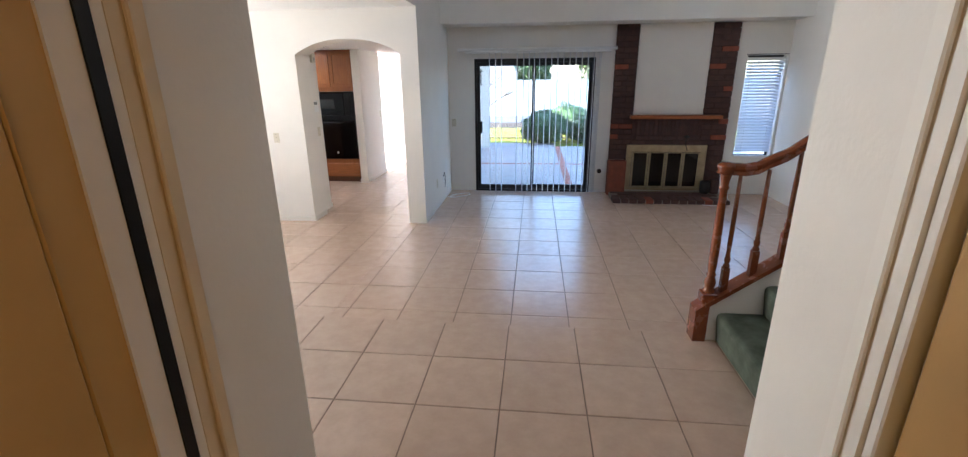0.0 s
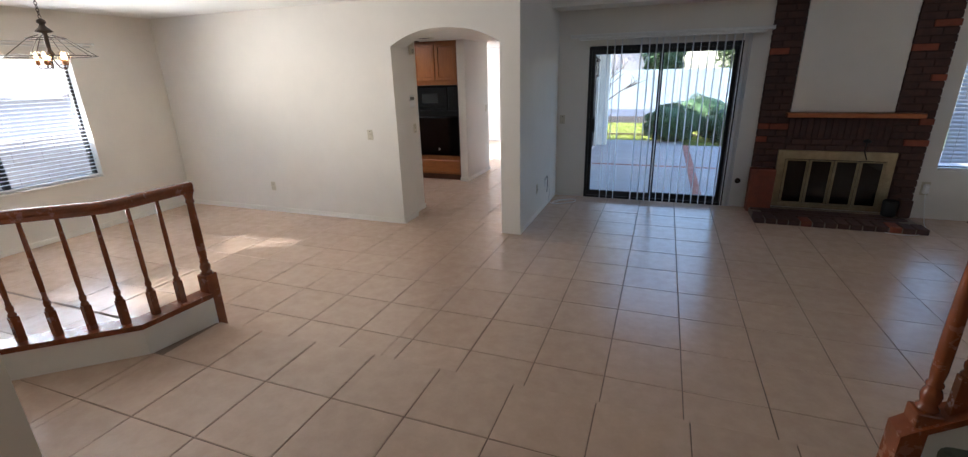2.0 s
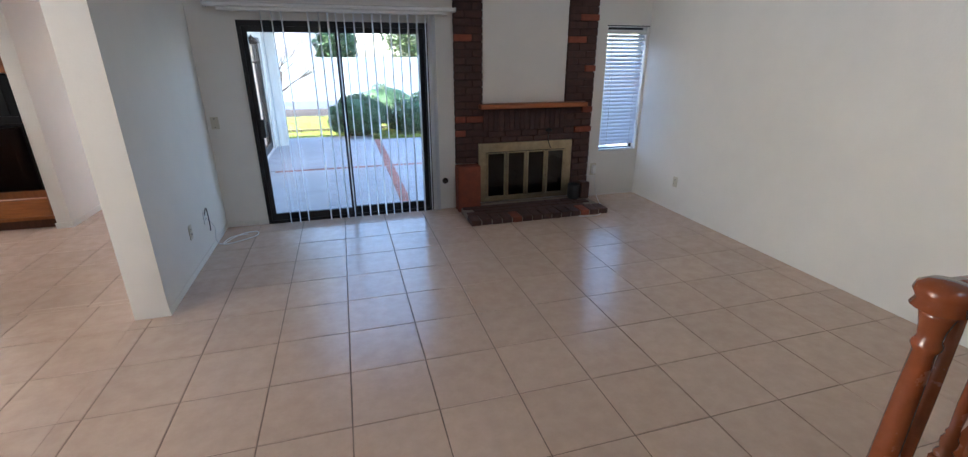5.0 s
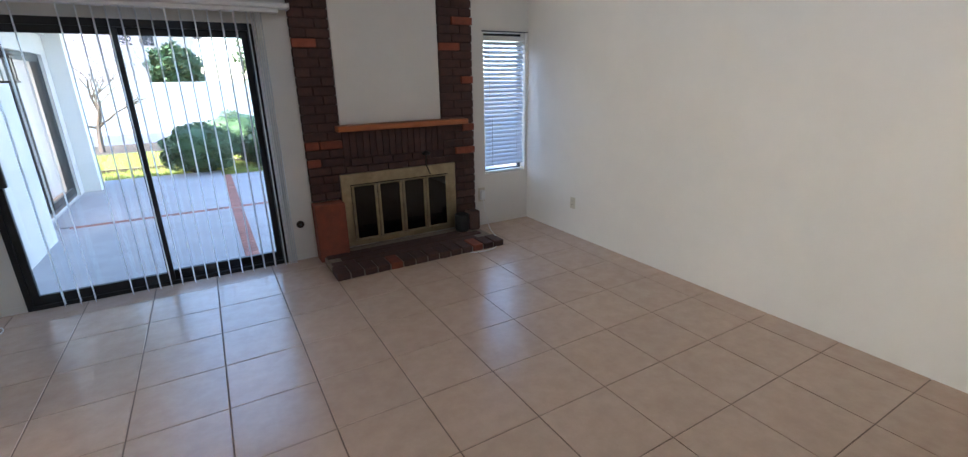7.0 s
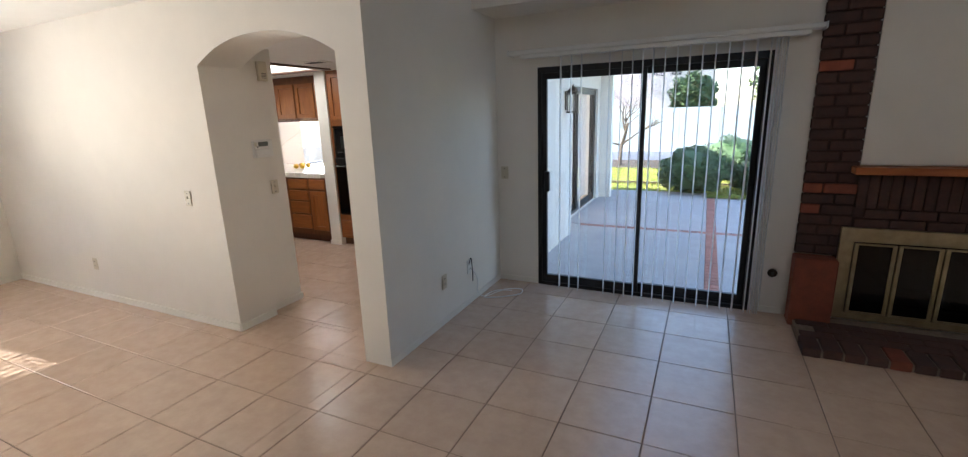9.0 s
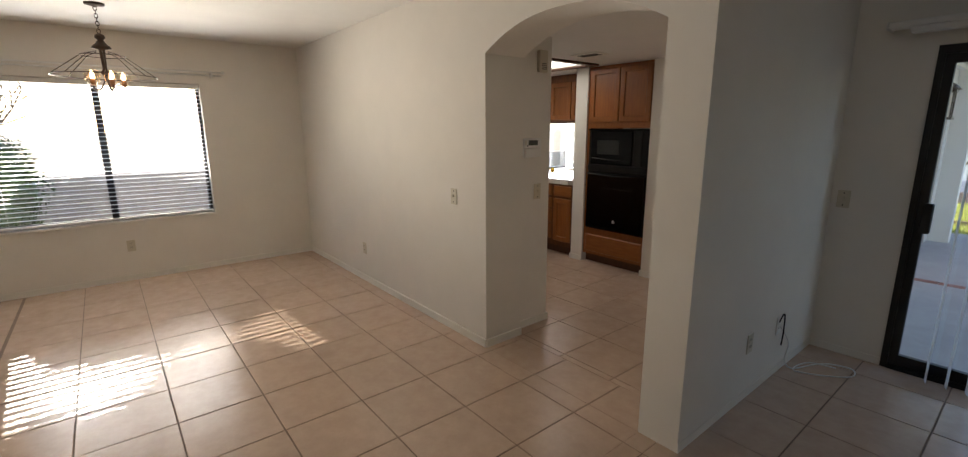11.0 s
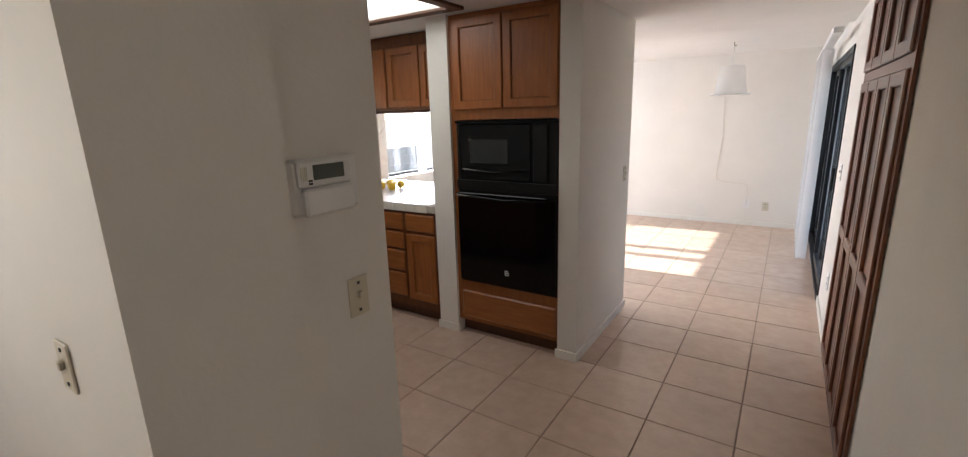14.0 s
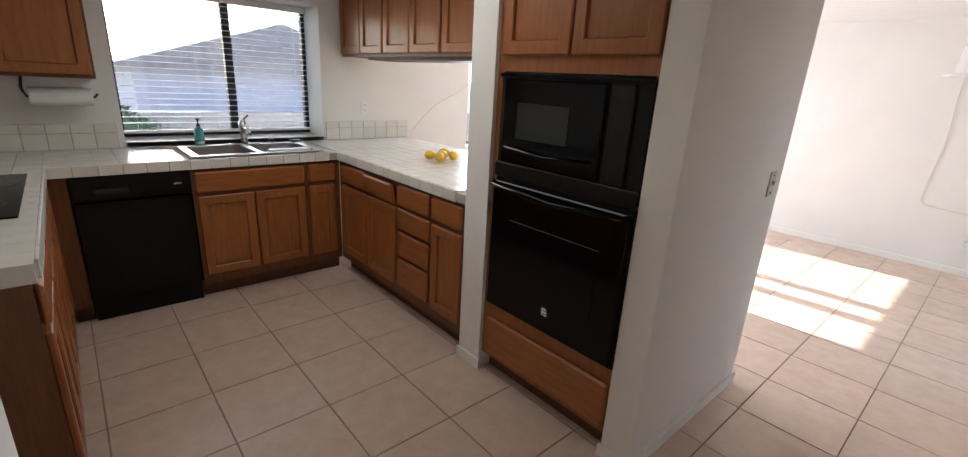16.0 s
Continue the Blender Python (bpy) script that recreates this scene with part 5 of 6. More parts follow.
part("lever", tube(bmesh.new(), [(-5.92, 6.97, CT + 0.17), (-5.93, 6.99, CT + 0.20), (-5.90, 7.0, CT + 0.215)], 0.008, 8), CHROME, fc)
ag = thing("air_gap", (-5.92, 7.16, CT), "chrome dishwasher air gap cap beside the faucet", "sink fitting")
part("cap", lathe(bmesh.new(), [(0.022, 0), (0.022, 0.045), (0.018, 0.058), (0.003, 0.062)], -5.92, 7.16, 12, CT + 0.008), CHROME, ag)
st = thing("sink_strainer", (-5.90, 7.33, CT), "small metal sink strainer lying behind the sink", "strainer")
part("basket", lathe(bmesh.new(), [(0.022, 0), (0.036, 0.02), (0.042, 0.022), (0.008, 0.024)], -5.965, 7.36, 14, CT), STEEL, st)
dr = thing("dish_rack", (-5.7, 7.17, CT), "white plastic rack lying across the sink bowl", "dish rack")
part("tray", boxes((-5.56, -5.50, 7.02, 7.30, CT + 0.008, CT + 0.020), bevel=0.003), WHITEPL, dr)
sb = thing("soap_bottle", (-5.97, 6.68, CT), "teal soap bottle with a black pump", "soap bottle")
part("bottle", lathe(bmesh.new(), [(0.028, 0), (0.031, 0.008), (0.031, 0.105), (0.024, 0.122), (0.011, 0.13), (0.011, 0.138)], -5.965, 6.69, 16, CT), SOAP, sb)
part("label", lathe(bmesh.new(), [(0.0315, 0.015), (0.0315, 0.035)], -5.965, 6.69, 16, CT), WHITEPL, sb, "pale label band")
part("pump", lathe(bmesh.new(), [(0.012, 0.138), (0.012, 0.15), (0.005, 0.153), (0.005, 0.178), (0.013, 0.182), (0.011, 0.192)], -5.965, 6.69, 10, CT), BLACKPLASTIC, sb)
for i, (lx, ly, a) in enumerate(((-4.86, 7.90, 10), (-4.735, 7.895, 80), (-4.755, 8.03, 40), (-4.90, 8.06, 120), (-4.81, 7.97, 0))):
    o = thing("lemon", (lx, ly, CT + 0.034), "ripe yellow lemon on the tiled counter", "lemon", "lemons on the counter")
    q = lathe(bmesh.new(), [(0.003, -0.048), (0.010, -0.044), (0.022, -0.034), (0.032, -0.015), (0.034, 0.0), (0.032, 0.015), (0.022, 0.032), (0.010, 0.042), (0.008, 0.047), (0.002, 0.051)], 0, 0, 14)
    bmesh.ops.rotate(q, verts=q.verts, matrix=Matrix.Rotation(radians(90), 3, "X") @ Matrix.Identity(3))
    bmesh.ops.rotate(q, verts=q.verts, matrix=Matrix.Rotation(radians(a), 3, "Z"))
    bmesh.ops.translate(q, verts=q.verts, vec=(lx, ly, CT + 0.034))
    part("fruit", q, LEMON, o)
ck = thing("cooktop", (-4.8, 5.6, CT), "black glass cooktop set into the tiled counter", "cooktop")
part("glass_top", boxes((-5.22, -4.37, 5.36, 5.815, CT + 0.001, CT + 0.008), bevel=0.002), BLACKGLOSS, ck)
for bx, by, r in ((-5.0, 5.48, 0.085), (-4.6, 5.48, 0.10), (-5.0, 5.70, 0.10), (-4.6, 5.70, 0.08)):
    part("burner_ring", lathe(bmesh.new(), [(r, 0), (r - 0.004, 0.0006)], bx, by, 24, CT + 0.008), GREYGLASS, ck)

# upper cabinets over the peninsula
G2 = "oak upper cabinets over the peninsula"
UY, UZ0, UZ1 = 7.775, 1.605, 2.165
edges = [-5.985, -5.30, -4.60, -3.905]
for a, b in zip(edges, edges[1:]):
    m = (a + b) / 2
    cabinet("upper_cabinet", "x", a, b, UZ0, UZ1, UY + 0.02, 0.31, -1, [("door", a + 0.012, m - 0.006, UZ0 + 0.02, UZ1 - 0.09), ("door", m + 0.006, b - 0.012, UZ0 + 0.02, UZ1 - 0.09)],
            "oak upper cabinet with two sunk-panel doors, hung over the peninsula", G2)
lip = thing("cabinet_light_rail", (-4.9, 7.8, UZ0), "thin dark oak rail under the upper cabinets", "trim")
part("rail", boxes((-5.6, -3.91, UY + 0.05, UY + 0.30, UZ0 - 0.022, UZ0 - 0.001)), DARKOAK, lip)
cabinet("upper_cabinet", "y", 5.32, 6.165, 1.365, 2.165, -5.70, 0.31, 1, [("door", 5.335, 5.735, 1.385, 2.14), ("door", 5.75, 6.150, 1.385, 2.14)],
        "oak upper cabinet beside the kitchen window", "oak upper cabinets by the window")
tw = thing("paper_towel_holder", (-5.84, 6.0, 1.36), "paper towel roll on a bracket under the cabinet", "paper towel")
q = lathe(bmesh.new(), [(0.02, -0.14), (0.05, -0.14), (0.052, -0.13), (0.052, 0.13), (0.05, 0.14), (0.02, 0.14)], 0, 0, 20)
bmesh.ops.rotate(q, verts=q.verts, matrix=Matrix.Rotation(radians(90), 3, "X"))
bmesh.ops.translate(q, verts=q.verts, vec=(-5.85, 6.0, 1.255))
part("roll", q, PAPER, tw)
part("bracket", tube(bmesh.new(), [(-5.85, 5.845, 1.364), (-5.85, 5.835, 1.30), (-5.85, 5.85, 1.255), (-5.85, 6.15, 1.255), (-5.85, 6.165, 1.275)], 0.008, 6), BRONZE, tw)

# oven tower
tow = thing("oven_cabinet", (-3.345, 7.46, 0), "tall oak cabinet that holds the built-in ovens", "cabinet")
OX0, OX1, OY = -3.735, -2.957, 7.475
part("body", holed("x", OX0, OX1, OY, 8.09, 0.10, 2.165, [(OX0 + 0.038, OX1 - 0.012, 0.405, 1.52)]), OAK, tow)
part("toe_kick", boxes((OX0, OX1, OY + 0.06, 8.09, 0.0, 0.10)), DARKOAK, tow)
for a, b in ((-3.70, -3.335), (-3.325, -2.965)):
    panel_front("door", "x", a, b, 1.585, 2.135, OY, -1, tow, OAK)
panel_front("drawer", "x", -3.69, -2.965, 0.135, 0.335, OY, -1, tow, OAKH)
ov = thing("built_in_oven", (-3.30, 7.46, 0.41), "black built-in microwave and wall oven", "oven")
A, Bx = -3.694, -2.962
part("microwave_body", boxes((A, Bx, 7.462, 8.0, 1.075, 1.512), bevel=0.003), BLACKPLASTIC, ov)
mw = part("microwave_door", boxes((A + 0.03, -3.14, 7.448, 7.462, 1.135, 1.49), bevel=0.006), BLACKGLOSS, ov)
part("window", boxes((-3.575, -3.295, 7.4455, 7.4478, 1.245, 1.395), bevel=0.001), GREYGLASS, mw, "grey microwave window")
part("door_handle", tube(bmesh.new(), [(A + 0.07, 7.435, 1.205), (-3.4, 7.428, 1.188), (-3.18, 7.435, 1.20)], 0.006, 8), BLACKGLOSS, mw)
part("keypad", boxes((-3.12, A + 0.67, 7.449, 7.462, 1.135, 1.49), bevel=0.004), BLACKPLASTIC, ov)
part("clock", boxes((-3.10, -3.05, 7.4475, 7.4488, 1.44, 1.465)), GREYGLASS, ov)
part("top_trim", boxes((A, Bx, 7.446, 7.462, 1.497, 1.514), bevel=0.004), BLACKGLOSS, ov)
part("control_strip", boxes((A, Bx, 7.448, 7.462, 1.065, 1.13), bevel=0.003), BLACKPLASTIC, ov)
part("badge", boxes((-3.33, -3.29, 7.4455, 7.4478, 1.085, 1.093)), GREYGLASS, ov)
part("oven_body", boxes((A, Bx, 7.462, 8.0, 0.407, 1.065), bevel=0.003), BLACKPLASTIC, ov)
od = part("oven_door", boxes((A + 0.004, Bx - 0.004, 7.440, 7.462, 0.42, 1.045), bevel=0.006), BLACKGLOSS, ov)
part("window", boxes((-3.56, -3.08, 7.4375, 7.4398, 0.58, 0.88), bevel=0.001), BLACKGLOSS, od)
part("oven_handle", tube(bmesh.new(), [(A + 0.01, 7.44, 1.04), (A + 0.03, 7.405, 1.035), (-3.30, 7.395, 1.018), (Bx - 0.03, 7.405, 1.035), (Bx - 0.01, 7.44, 1.04)], 0.009, 8), BLACKGLOSS, od)
part("emblem", boxes((-3.325, -3.30, 7.4372, 7.4396, 0.532, 0.539), (-3.325, -3.318, 7.4372, 7.4396, 0.505, 0.532), (-3.316, -3.296, 7.4372, 7.4396, 0.518, 0.526), (-3.312, -3.296, 7.4372, 7.4396, 0.505, 0.512)), WHITEPL, od, "small pale emblem")

# ceiling light box and vent
kf = thing("kitchen_ceiling_light", ((kl[0] + kl[1]) / 2, (kl[2] + kl[3]) / 2, DROP), "recessed ceiling light with a dark wooden frame", "ceiling light")
part("frame", boxes((kl[0] - 0.04, kl[0] + 0.03, kl[2] - 0.04, kl[3] + 0.04, DROP - 0.02, DROP - 0.001), (kl[1] - 0.03, kl[1] + 0.04, kl[2] - 0.04, kl[3] + 0.04, DROP - 0.02, DROP - 0.001),
                    (kl[0] + 0.03, kl[1] - 0.03, kl[2] - 0.04, kl[2] + 0.03, DROP - 0.02, DROP - 0.001), (kl[0] + 0.03, kl[1] - 0.03, kl[3] - 0.03, kl[3] + 0.04, DROP - 0.02, DROP - 0.001), bevel=0.004), DARKOAK, kf)
part("diffuser", boxes((kl[0] + 0.031, kl[1] - 0.031, kl[2] + 0.031, kl[3] - 0.031, DROP + 0.012, DROP + 0.018)), DIFFUSER, kf)
vt = thing("ceiling_vent", (-3.15, 6.72, DROP), "white square ceiling vent with dark slots", "ceiling vent")
vx, vy = -3.16, 6.74
part("frame", boxes((vx - 0.14, vx + 0.14, vy - 0.10, vy - 0.065, DROP - 0.012, DROP - 0.001), (vx - 0.14, vx + 0.14, vy + 0.065, vy + 0.10, DROP - 0.012, DROP - 0.001), (vx - 0.14, vx - 0.105, vy - 0.065, vy + 0.065, DROP - 0.012, DROP - 0.001), (vx + 0.105, vx + 0.14, vy - 0.065, vy + 0.065, DROP - 0.012, DROP - 0.001)), TRIM, vt)
part("backing", boxes((vx - 0.105, vx + 0.105, vy - 0.065, vy + 0.065, DROP - 0.003, DROP - 0.001)), SLOT, vt)
for i in range(5):
    part("slat", boxes((vx - 0.105, vx + 0.105, vy - 0.055 + i * 0.024, vy - 0.047 + i * 0.024, DROP - 0.012, DROP - 0.003)), SLOT, vt)

# pantry
pn = thing("pantry_cabinet", (-1.497, 7.7, 0), "tall red-brown built-in pantry cabinet with narrow panelled doors", "cabinet")
PY0, PY1, PXF = 7.03, 8.375, -1.497
part("face_frame", holed("y", PY0, PY1, PXF - 0.012, PXF, 0.0, 2.165, [(PY0 + 0.04, PY1 - 0.04, 0.05, 1.665), (PY0 + 0.04, PY1 - 0.04, 1.71, 2.12)]), PANTRYWOOD, pn)
w = (PY1 - PY0 - 0.08) / 4
for i in range(4):
    a, b = PY0 + 0.043 + i * w, PY0 + 0.037 + (i + 1) * w
    for z0, z1, mid in ((0.055, 1.66, 0.83), (1.715, 2.115, None)):
        panel_front("door", "y", a, b, z0, z1, PXF - 0.003, -1, pn, PANTRYWOOD, 0.052, mid=mid)
        part("door_backing", boxes((PXF - 0.002, PXF + 0.004, a, b, z0, z1)), DARKOAK, pn)

# family room: pendant lamp and its cord
pd = thing("pendant_lamp", (-2.40, 10.8, 2.235), "white drum-shade pendant lamp hanging by the family-room wall", "pendant lamp")
part("shade", lathe(bmesh.new(), [(0.160, 0.0), (0.120, 0.29), (0.02, 0.295)], -2.42, 10.8, 28, 1.70), SHADE, pd)
part("rim", lathe(bmesh.new(), [(0.205, 0.0), (0.207, 0.006), (0.19, 0.012), (0.15, 0.014)], -2.42, 10.8, 24, 1.69), WHITEPL, pd)
part("cord", tube(bmesh.new(), [(-2.42, 10.8, 1.99), (-2.42, 10.8, 2.235)], 0.004, 6), WHITEPL, pd)
part("hook", tube(bmesh.new(), [(-2.42, 10.8, 2.235), (-2.42, 10.8, 2.20), (-2.405, 10.8, 2.19), (-2.395, 10.8, 2.205)], 0.005, 6), BRASS, pd)
cable("cable", [(-2.595, 12.01, 1.95), (-2.595, 12.01, 1.55), (-2.58, 12.012, 1.2), (-2.61, 12.012, 0.75), (-2.59, 12.012, 0.60), (-2.40, 12.01, 0.57), (-2.24, 12.01, 0.54), (-2.22, 12.005, 0.36), (-2.22, 12.005, 0.31)], 0.003, IVORY, "white lamp cord running down the family-room wall")
cable("cable", [(-6.008, 8.5, 1.0), (-6.008, 8.75, 1.22), (-6.008, 9.05, 1.36), (-6.008, 9.16, 1.45), (-6.008, 9.19, 1.6), (-6.008, 9.15, 1.75)], 0.0025, IVORY, "thin pale cable running up the wall beside the window")


# ---- outdoors ----
solid("ground", boxes((-300, 300, -300, 300, -0.5, -0.13)), EARTH, "bare ground", kind="structure")
PZ = -0.035
patio = solid("patio", boxes((-1.36, 9.0, YB + 0.15, 9.60, -0.129, PZ), (-1.36, 0.55, 9.72, 12.95, -0.129, PZ), (0.69, 9.0, 9.72, 12.3, -0.129, PZ), (-1.36, 9.0, 9.60, 9.72, -0.129, PZ - 0.012), (0.55, 0.69, 9.72, 12.3, -0.129, PZ - 0.012)), CONCRETE, "grey concrete patio with brick bands")
bm = box(bmesh.new(), -0.095, 0.095, -0.052, 0.052, -0.02, 0)
bmesh.ops.bevel(bm, geom=[e for e in bm.edges if all(v.co.z > -0.001 for v in e.verts)], offset=0.004, segments=1, affect="EDGES")
PB = mesh_of("brick", bm, PATIOBRICK)
bm = box(bmesh.new(), -0.062, 0.062, -0.045, 0.045, -0.02, 0)
bmesh.ops.bevel(bm, geom=[e for e in bm.edges if all(v.co.z > -0.001 for v in e.verts)], offset=0.004, segments=1, affect="EDGES")
PB2 = mesh_of("brick", bm, PATIOBRICK)
for i in range(40):
    piece("brick", PB, patio, (-1.04 + 0.2 * i, 9.66, PZ + 0.001))
for i in range(27):
    piece("brick", PB2, patio, (0.62, 9.77 + 0.096 * i, PZ + 0.001))
strip = thing("brick_strip", (0.62, 8.3, PZ), "reddish brick strip across the patio", "paving", kind="structure")
for i in range(24):
    piece("brick", PB2, strip, (0.62, 7.24 + 0.098 * i, PZ + 0.008))
part("bed", boxes((0.556, 0.684, 7.18, 9.595, PZ + 0.0, PZ + 0.003)), HEARTHMORTAR, strip)

# roofs of the house itself, stucco outside
solid("roof_wing", boxes((-6.6, -0.55, YB - 0.3, 12.9, 2.66, 2.80)), ROOFTILE, "low roof over the family room")
solid("eave_board", boxes((-0.60, -0.555, YB + 0.15, 12.9, 2.36, 2.66), (-1.15, -0.60, YB + 0.15, 12.9, 2.60, 2.655)), TRIM, "white eave board and soffit along the patio")
solid("roof_dining", boxes((-6.7, PIER0 - 0.001, -2.0, YB - 0.31, 2.66, 2.80)), ROOFTILE, "low roof over dining room and kitchen")
solid("stucco_wing", boxes((-1.149, -1.135, YB + 0.152, 9.12, -0.13, 2.6)), STUCCO, "cream stucco outside wall of the house")
solid("stucco_family", holed("y", 9.135, 12.9, -1.379, -1.365, -0.13, 2.6, [S2]), STUCCO, "cream stucco outside wall of the family room")
solid("stucco_corner", boxes((-1.379, -1.135, 9.121, 9.134, -0.13, 2.6)), STUCCO, "cream stucco corner of the house wall")
wl_ = thing("wall_lantern", (-1.12, 8.80, 1.72), "dark metal lantern on the stucco wall", "wall lamp")
part("back_plate", boxes((-1.134, -1.115, 8.75, 8.85, 1.62, 1.84)), BRONZE, wl_)
part("cage", boxes(*[(-1.10 + dx, -1.09 + dx, 8.745 + dy, 8.755 + dy, 1.60, 1.80) for dx in (0, 0.10) for dy in (0, 0.10)], (-1.11, -0.98, 8.735, 8.865, 1.58, 1.60), (-1.11, -0.98, 8.735, 8.865, 1.80, 1.82)), BRONZE, wl_)
part("glass", boxes((-1.088, -1.002, 8.757, 8.843, 1.60, 1.80)), CLEARGLASS, wl_)
part("roof", lathe(bmesh.new(), [(0.095, 0), (0.06, 0.04), (0.012, 0.075), (0.004, 0.1)], -1.045, 8.80, 8, 1.82), BRONZE, wl_)

solid("lawn", boxes((-9.0, 12.0, 12.96, 17.0, -0.129, -0.06)), LAWN, "sunlit green lawn", kind="structure")


def blades(name, n, x0, x1, y0, y1, z, seed, material, label):
    r = random.Random(seed)
    vs, fs = [], []
    for _ in range(n):
        x, y, a, h = r.uniform(x0, x1), r.uniform(y0, y1), r.uniform(0, 6.28), r.uniform(0.04, 0.09)
        dx, dy = 0.006 * math.cos(a), 0.006 * math.sin(a)
        k = len(vs)
        vs += [(x - dx, y - dy, z), (x + dx, y + dy, z), (x + r.uniform(-0.03, 0.03), y + r.uniform(-0.03, 0.03), z + h)]
        fs.append((k, k + 1, k + 2))
    me = bpy.data.meshes.new(name)
    me.from_pydata(vs, [], fs)
    me.materials.append(material)
    return tagged(new(name, me), label, "grass", kind="stuff")


blades("grass", 30000, -4.5, 3.0, 12.97, 16.9, -0.065, 3, GRASS, "short green lawn grass")


def leaves(n, centre, radii, size, seed, shell=0.55, lumps=5):
    """Many small leaf quads in an uneven crown."""
    r = random.Random(seed)
    cs = [Vector((r.gauss(0, 0.45), r.gauss(0, 0.45), r.gauss(0, 0.4))) for _ in range(lumps)]
    vs, fs = [], []
    for _ in range(n):
        d = Vector((r.gauss(0, 1), r.gauss(0, 1), r.gauss(0, 1))).normalized()
        k = shell + (1 - shell) * r.random() ** 0.5
        lump = 0.82 + 0.13 * math.sin(5 * d.x + cs[0].x * 9) * math.cos(4 * d.y + cs[1 % lumps].y * 7) + 0.09 * math.sin(9 * d.z + 6 * d.x + cs[0].y * 5)
        p = Vector(centre) + Vector((d.x * radii[0], d.y * radii[1], d.z * radii[2])) * k * lump
        t = Vector((r.gauss(0, 1), r.gauss(0, 1), r.gauss(0, 1))).normalized()
        b = (t.orthogonal()).normalized()
        s = size * r.uniform(0.6, 1.3)
        i = len(vs)
        vs += [p - t * s, p + b * s * 0.45, p + t * s, p - b * s * 0.45]
        fs.append((i, i + 1, i + 2, i + 3))
    return vs, fs


def leaf_part(name, data, material, parent):
    me = bpy.data.meshes.new(name)
    o = world_at(parent)
    me.from_pydata([Vector(v) - o for v in data[0]], [], data[1])
    me.materials.append(material)
    ob = new(name, me)
    ob.parent = parent
    return ob


def shrub(x, y, rx, rz, seed, n, label):
    s = thing("bush", (x, y, -0.1), label, "bush", "clipped round bushes")
    leaf_part("foliage", leaves(n, (x, y, rz * 0.86 - 0.1), (rx, rx, rz), 0.032, seed, 0.72), LEAF, s)
    q = bmesh.new()
    bmesh.ops.create_icosphere(q, subdivisions=3, radius=1.0)
    for v in q.verts:
        f = 0.74 + 0.06 * noise.noise(v.co * 3)
        v.co = Vector((x + v.co.x * rx * f, y + v.co.y * rx * f, rz * 0.86 - 0.1 + v.co.z * rz * f))
    part("inner_twigs", q, LEAF, s, "dark inner twigs")
    part("stem", lathe(bmesh.new(), [(0.05, 0), (0.04, 0.3)], x, y, 8, -0.11), BARK, s)


solid("planting_bed", boxes((-9.0, 12.0, 17.002, 19.5, -0.129, -0.045)), SOIL, "dark mulched bed along the garden fence", kind="structure")
edging = thing("lawn_edging", (-1.0, 13.96, -0.07), "low dark edging strip across the lawn", "edging", kind="structure")
part("strip", boxes((-6.0, 4.0, 13.93, 13.99, -0.07, 0.012), bevel=0.006), BARK, edging)
low = thing("planter_wall", (0, 19.35, -0.06), "low blue-grey block wall at the foot of the fence", "garden wall", kind="structure")
q = box(bmesh.new(), -0.196, 0.196, -0.07, 0.07, 0.002, 0.14)
PBK = mesh_of("block", q, SIDING)
for j in range(2):
    for i in range(40):
        piece("block", PBK, low, (-8.0 + i * 0.4 + (0.2 if j else 0), 19.35, -0.05 + j * 0.143))
shrub(0.27, 13.12, 0.78, 0.555, 1, 9000, "dense dark green clipped bush at the edge of the patio")
shrub(1.62, 13.35, 0.80, 0.53, 2, 8000, "dense green clipped bush beside another at the patio")
shrub(1.1, 15.2, 1.0, 0.60, 7, 5000, "light green bush in the sun behind the hedge")

fence = thing("garden_fence", (0, 19.6, -0.13), "tall white garden fence of upright boards", "fence", kind="structure")
bm = box(bmesh.new(), -0.145, 0.145, -0.012, 0.012, 0, 1.74)
FB = mesh_of("board", bm, WHITEFENCE)
for i in range(58):
    piece("board", FB, fence, (-8.6 + i * 0.298, 19.6 + rnd.uniform(-0.004, 0.004), -0.13))
part("footing", boxes((-8.8, 8.8, 19.5, 19.7, -0.14, 0.08)), CONCRETE, fence)
for z in (0.35, 1.35):
    part("rail", boxes((-8.75, 8.7, 19.62, 19.66, z, z + 0.09)), WHITEFENCE, fence)


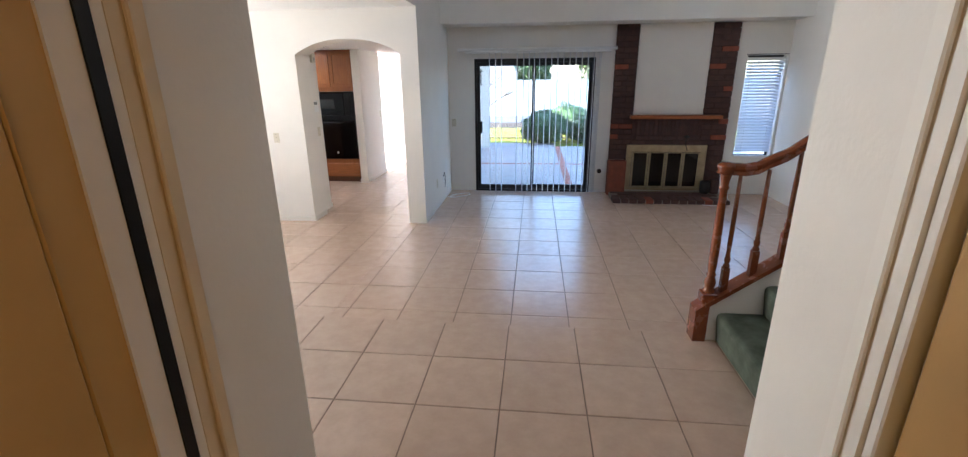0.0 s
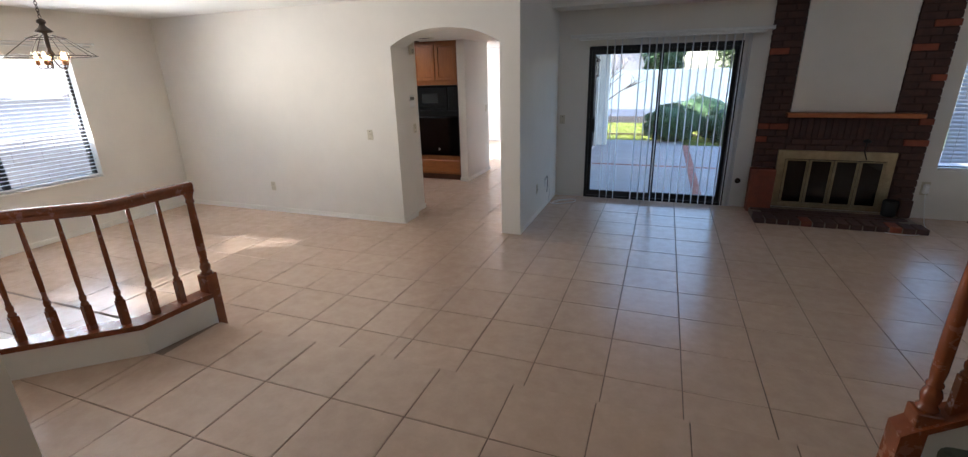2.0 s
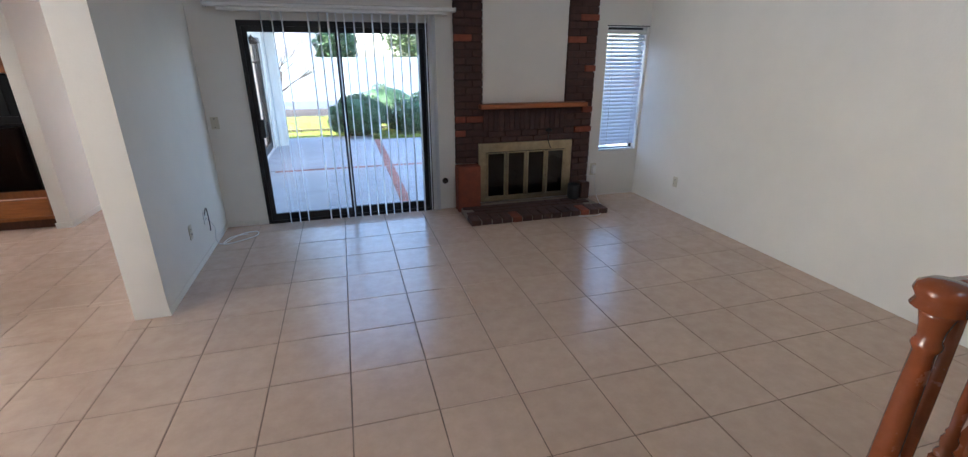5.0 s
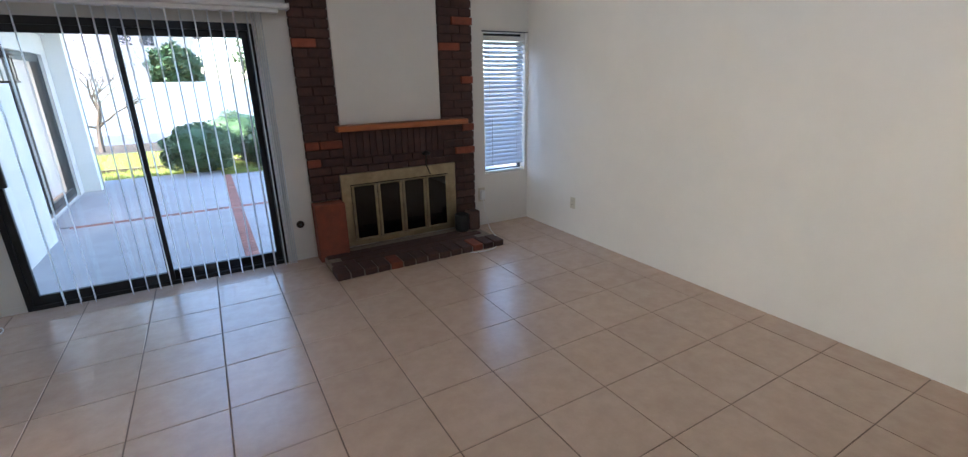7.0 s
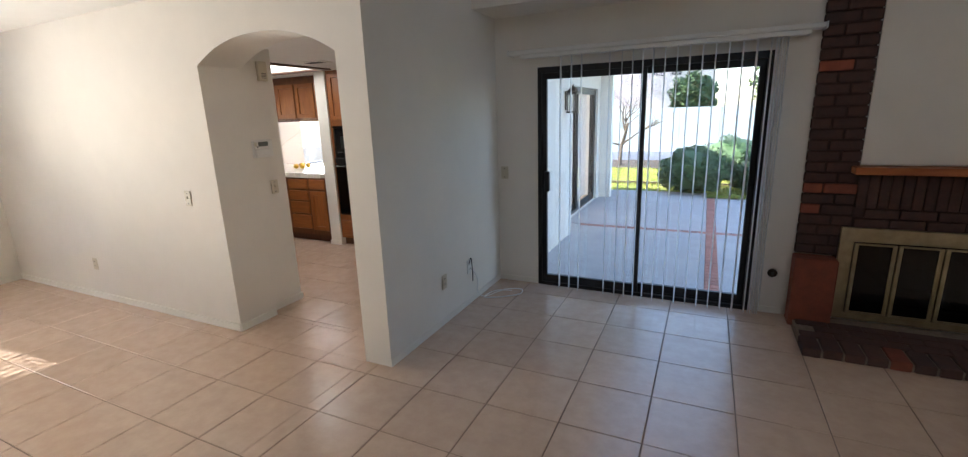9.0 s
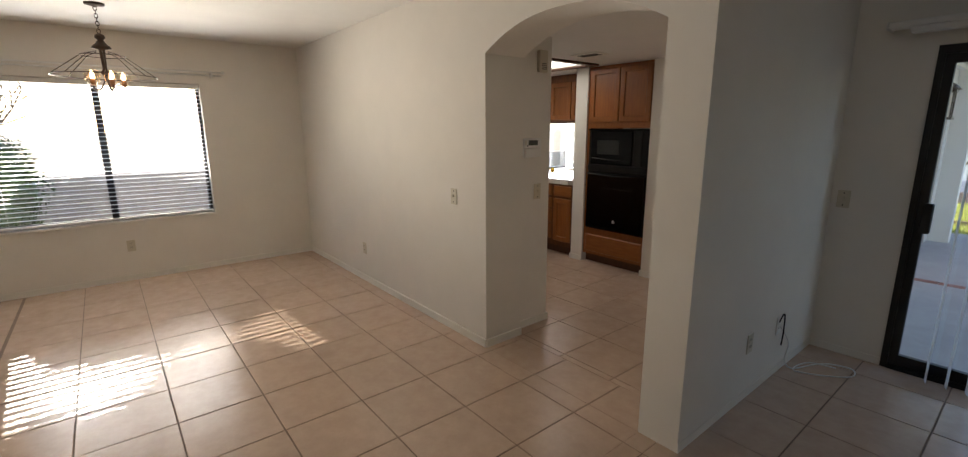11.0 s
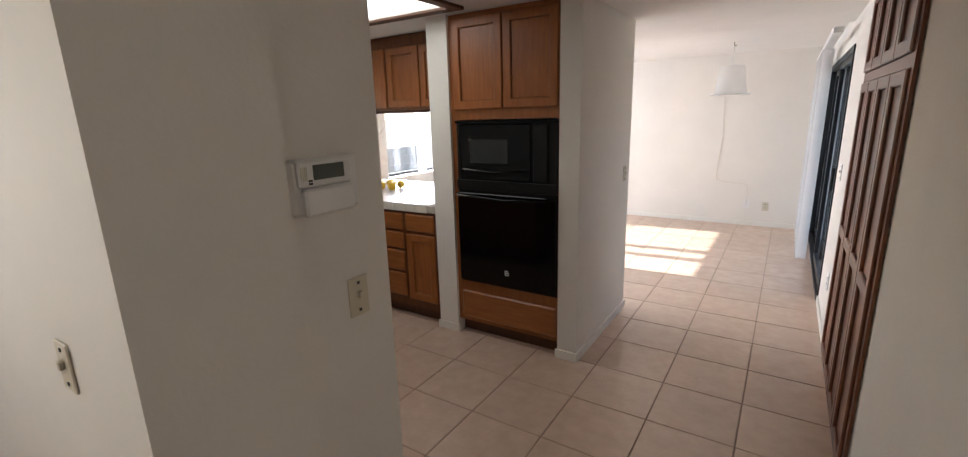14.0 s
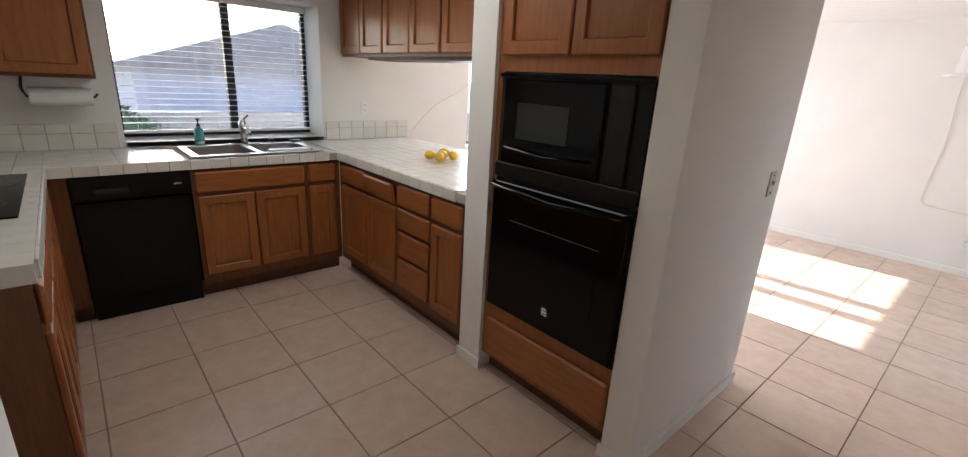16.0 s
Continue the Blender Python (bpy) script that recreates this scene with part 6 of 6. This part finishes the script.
def tree(x, y, h, cr, cz, rad, seed, n, material, label, size=0.07, lean=0.0, off=0.0):
    t = thing("tree", (x, y, -0.13), label, "tree")
    r = random.Random(seed)
    q = bmesh.new()

    def limb(p, d, length, rr, depth):
        pts, cur = [p], p.copy()
        for _ in range(4):
            d = (d + Vector((r.gauss(0, 0.16), r.gauss(0, 0.16), r.gauss(0.03, 0.08)))).normalized()
            cur = cur + d * length / 4
            pts.append(cur.copy())
        rings = []
        for k, c in enumerate(pts):
            e = (pts[min(k + 1, 4)] - pts[max(k - 1, 0)]).normalized()
            s = e.orthogonal().normalized()
            u = e.cross(s)
            w = rr * (1 - 0.13 * k)
            rings.append([q.verts.new(c + w * (math.cos(a) * s + math.sin(a) * u)) for a in [2 * math.pi * m / 6 for m in range(6)]])
        for A, B in zip(rings, rings[1:]):
            for m in range(6):
                q.faces.new((A[m], A[(m + 1) % 6], B[(m + 1) % 6], B[m]))
        if depth:
            for _ in range(4 if depth > 1 else 3):
                k = r.choice((2, 3, 4))
                nd = (d + Vector((r.gauss(0, 0.6), r.gauss(0, 0.6), r.gauss(0.25, 0.3)))).normalized()
                limb(pts[k], nd, length * r.uniform(0.5, 0.75), rr * 0.5, depth - 1)
    limb(Vector((x, y, -0.15)), Vector((0, lean, 1)).normalized(), h, cr, 3)
    part("trunk", q, BARK, t)
    if n:
        leaf_part("crown", leaves(n, (x, y + off, cz), rad, size, seed, 0.25, 7), material, t)
    return t


tree(-1.9, 17.7, 1.4, 0.075, 2.4, (1.6, 1.4, 1.0), 4, 5000, BLOSSOM, "small tree with bare grey branches and pale pink blossoms", size=0.03)
tree(-0.1, 21.6, 1.1, 0.08, 2.0, (0.95, 0.95, 0.9), 8, 5000, LEAF, "dark green tree behind the fence", size=0.09)
tree(2.9, 21.0, 1.6, 0.09, 2.3, (1.5, 1.2, 1.0), 9, 3600, LEAF2, "leafy green tree behind the fence", size=0.08)
tree(-5.5, 22.0, 2.2, 0.12, 3.6, (2.0, 1.8, 1.5), 11, 4200, LEAF2, "leafy tree behind the fence", size=0.09)
# next two trees are added as sun blockers, their crowns out of view
tree(-14.0, 6.4, 3.6, 0.07, 5.5, (1.8, 1.75, 1.35), 12, 15000, LEAF, "added tall tree, crown unseen, that keeps sun off the kitchen window", size=0.11, lean=-0.1, off=-0.45)
oct_ = tree(-14.2, -0.4, 2.5, 0.07, 4.4, (1.3, 1.6, 0.50), 13, 8000, LEAF, "added tree, crown unseen, with a gap between two foliage tiers for the dining sun", size=0.10, lean=0.8, off=3.1)
leaf_part("crown", leaves(12000, (-14.2, 2.7, 6.36), (1.4, 1.75, 1.12), 0.10, 14, 0.25, 7), LEAF, oct_)
shrub(-8.6, 1.9, 0.85, 1.05, 21, 6000, "tall leafy shrub outside the dining window")
shrub(-8.75, 6.45, 0.50, 0.62, 22, 3500, "leafy shrub outside the kitchen window")


def house(x0, x1, y0, y1, z0, eave, ridge, label, axis="x", wins=(), skin=None):
    h = thing("neighbour_house", ((x0 + x1) / 2, (y0 + y1) / 2, z0), label, "house")
    part("wall", boxes((x0, x1, y0, y1, z0, eave)), skin or STUCCO, h)
    q = bmesh.new()
    if axis == "x":
        m = (y0 + y1) / 2
        prism(q, [(y0 - 0.4, eave - 0.05), (y1 + 0.4, eave - 0.05), (m, ridge)], "x", x0 - 0.3, x1 + 0.3)
    else:
        m = (x0 + x1) / 2
        prism(q, [(x0 - 0.4, eave - 0.05), (x1 + 0.4, eave - 0.05), (m, ridge)], "y", y0 - 0.3, y1 + 0.3)
    part("roof", q, ROOFTILE, h)
    for wx, wy, wz, dx, dy, dz in wins:
        part("window", boxes((wx, wx + dx, wy, wy + dy, wz, wz + dz)), BLACKALU, h)


house(-18.0, -11.5, 6.9, 11.4, -0.13, 1.45, 2.25, "neighbouring house with grey siding and a low gable roof", skin=SIDING)
house(-4.5, 0.6, 26.0, 31.0, -0.13, 3.7, 5.0, "pale stucco house beyond the garden fence", "y", [(-1.9, 25.98, 3.0, 0.45, 0.03, 0.4), (-1.2, 25.98, 3.0, 0.45, 0.03, 0.4)])
sw = thing("side_wall", (-9.6, 6.0, -0.13), "grey block wall along the side yard", "garden wall", kind="structure")
q = box(bmesh.new(), -0.075, 0.075, -0.197, 0.197, 0.003, 0.197)
BLK = mesh_of("block", q, CONCRETE)
part("core", boxes((-9.65, -9.55, -3, 14, -0.13, 0.86)), HEARTHMORTAR, sw)
for j in range(5):
    for i in range(42):
        piece("block", BLK, sw, (-9.6, -2.8 + i * 0.4 + (0.2 if j % 2 else 0), -0.13 + j * 0.2))

lay_tiles()
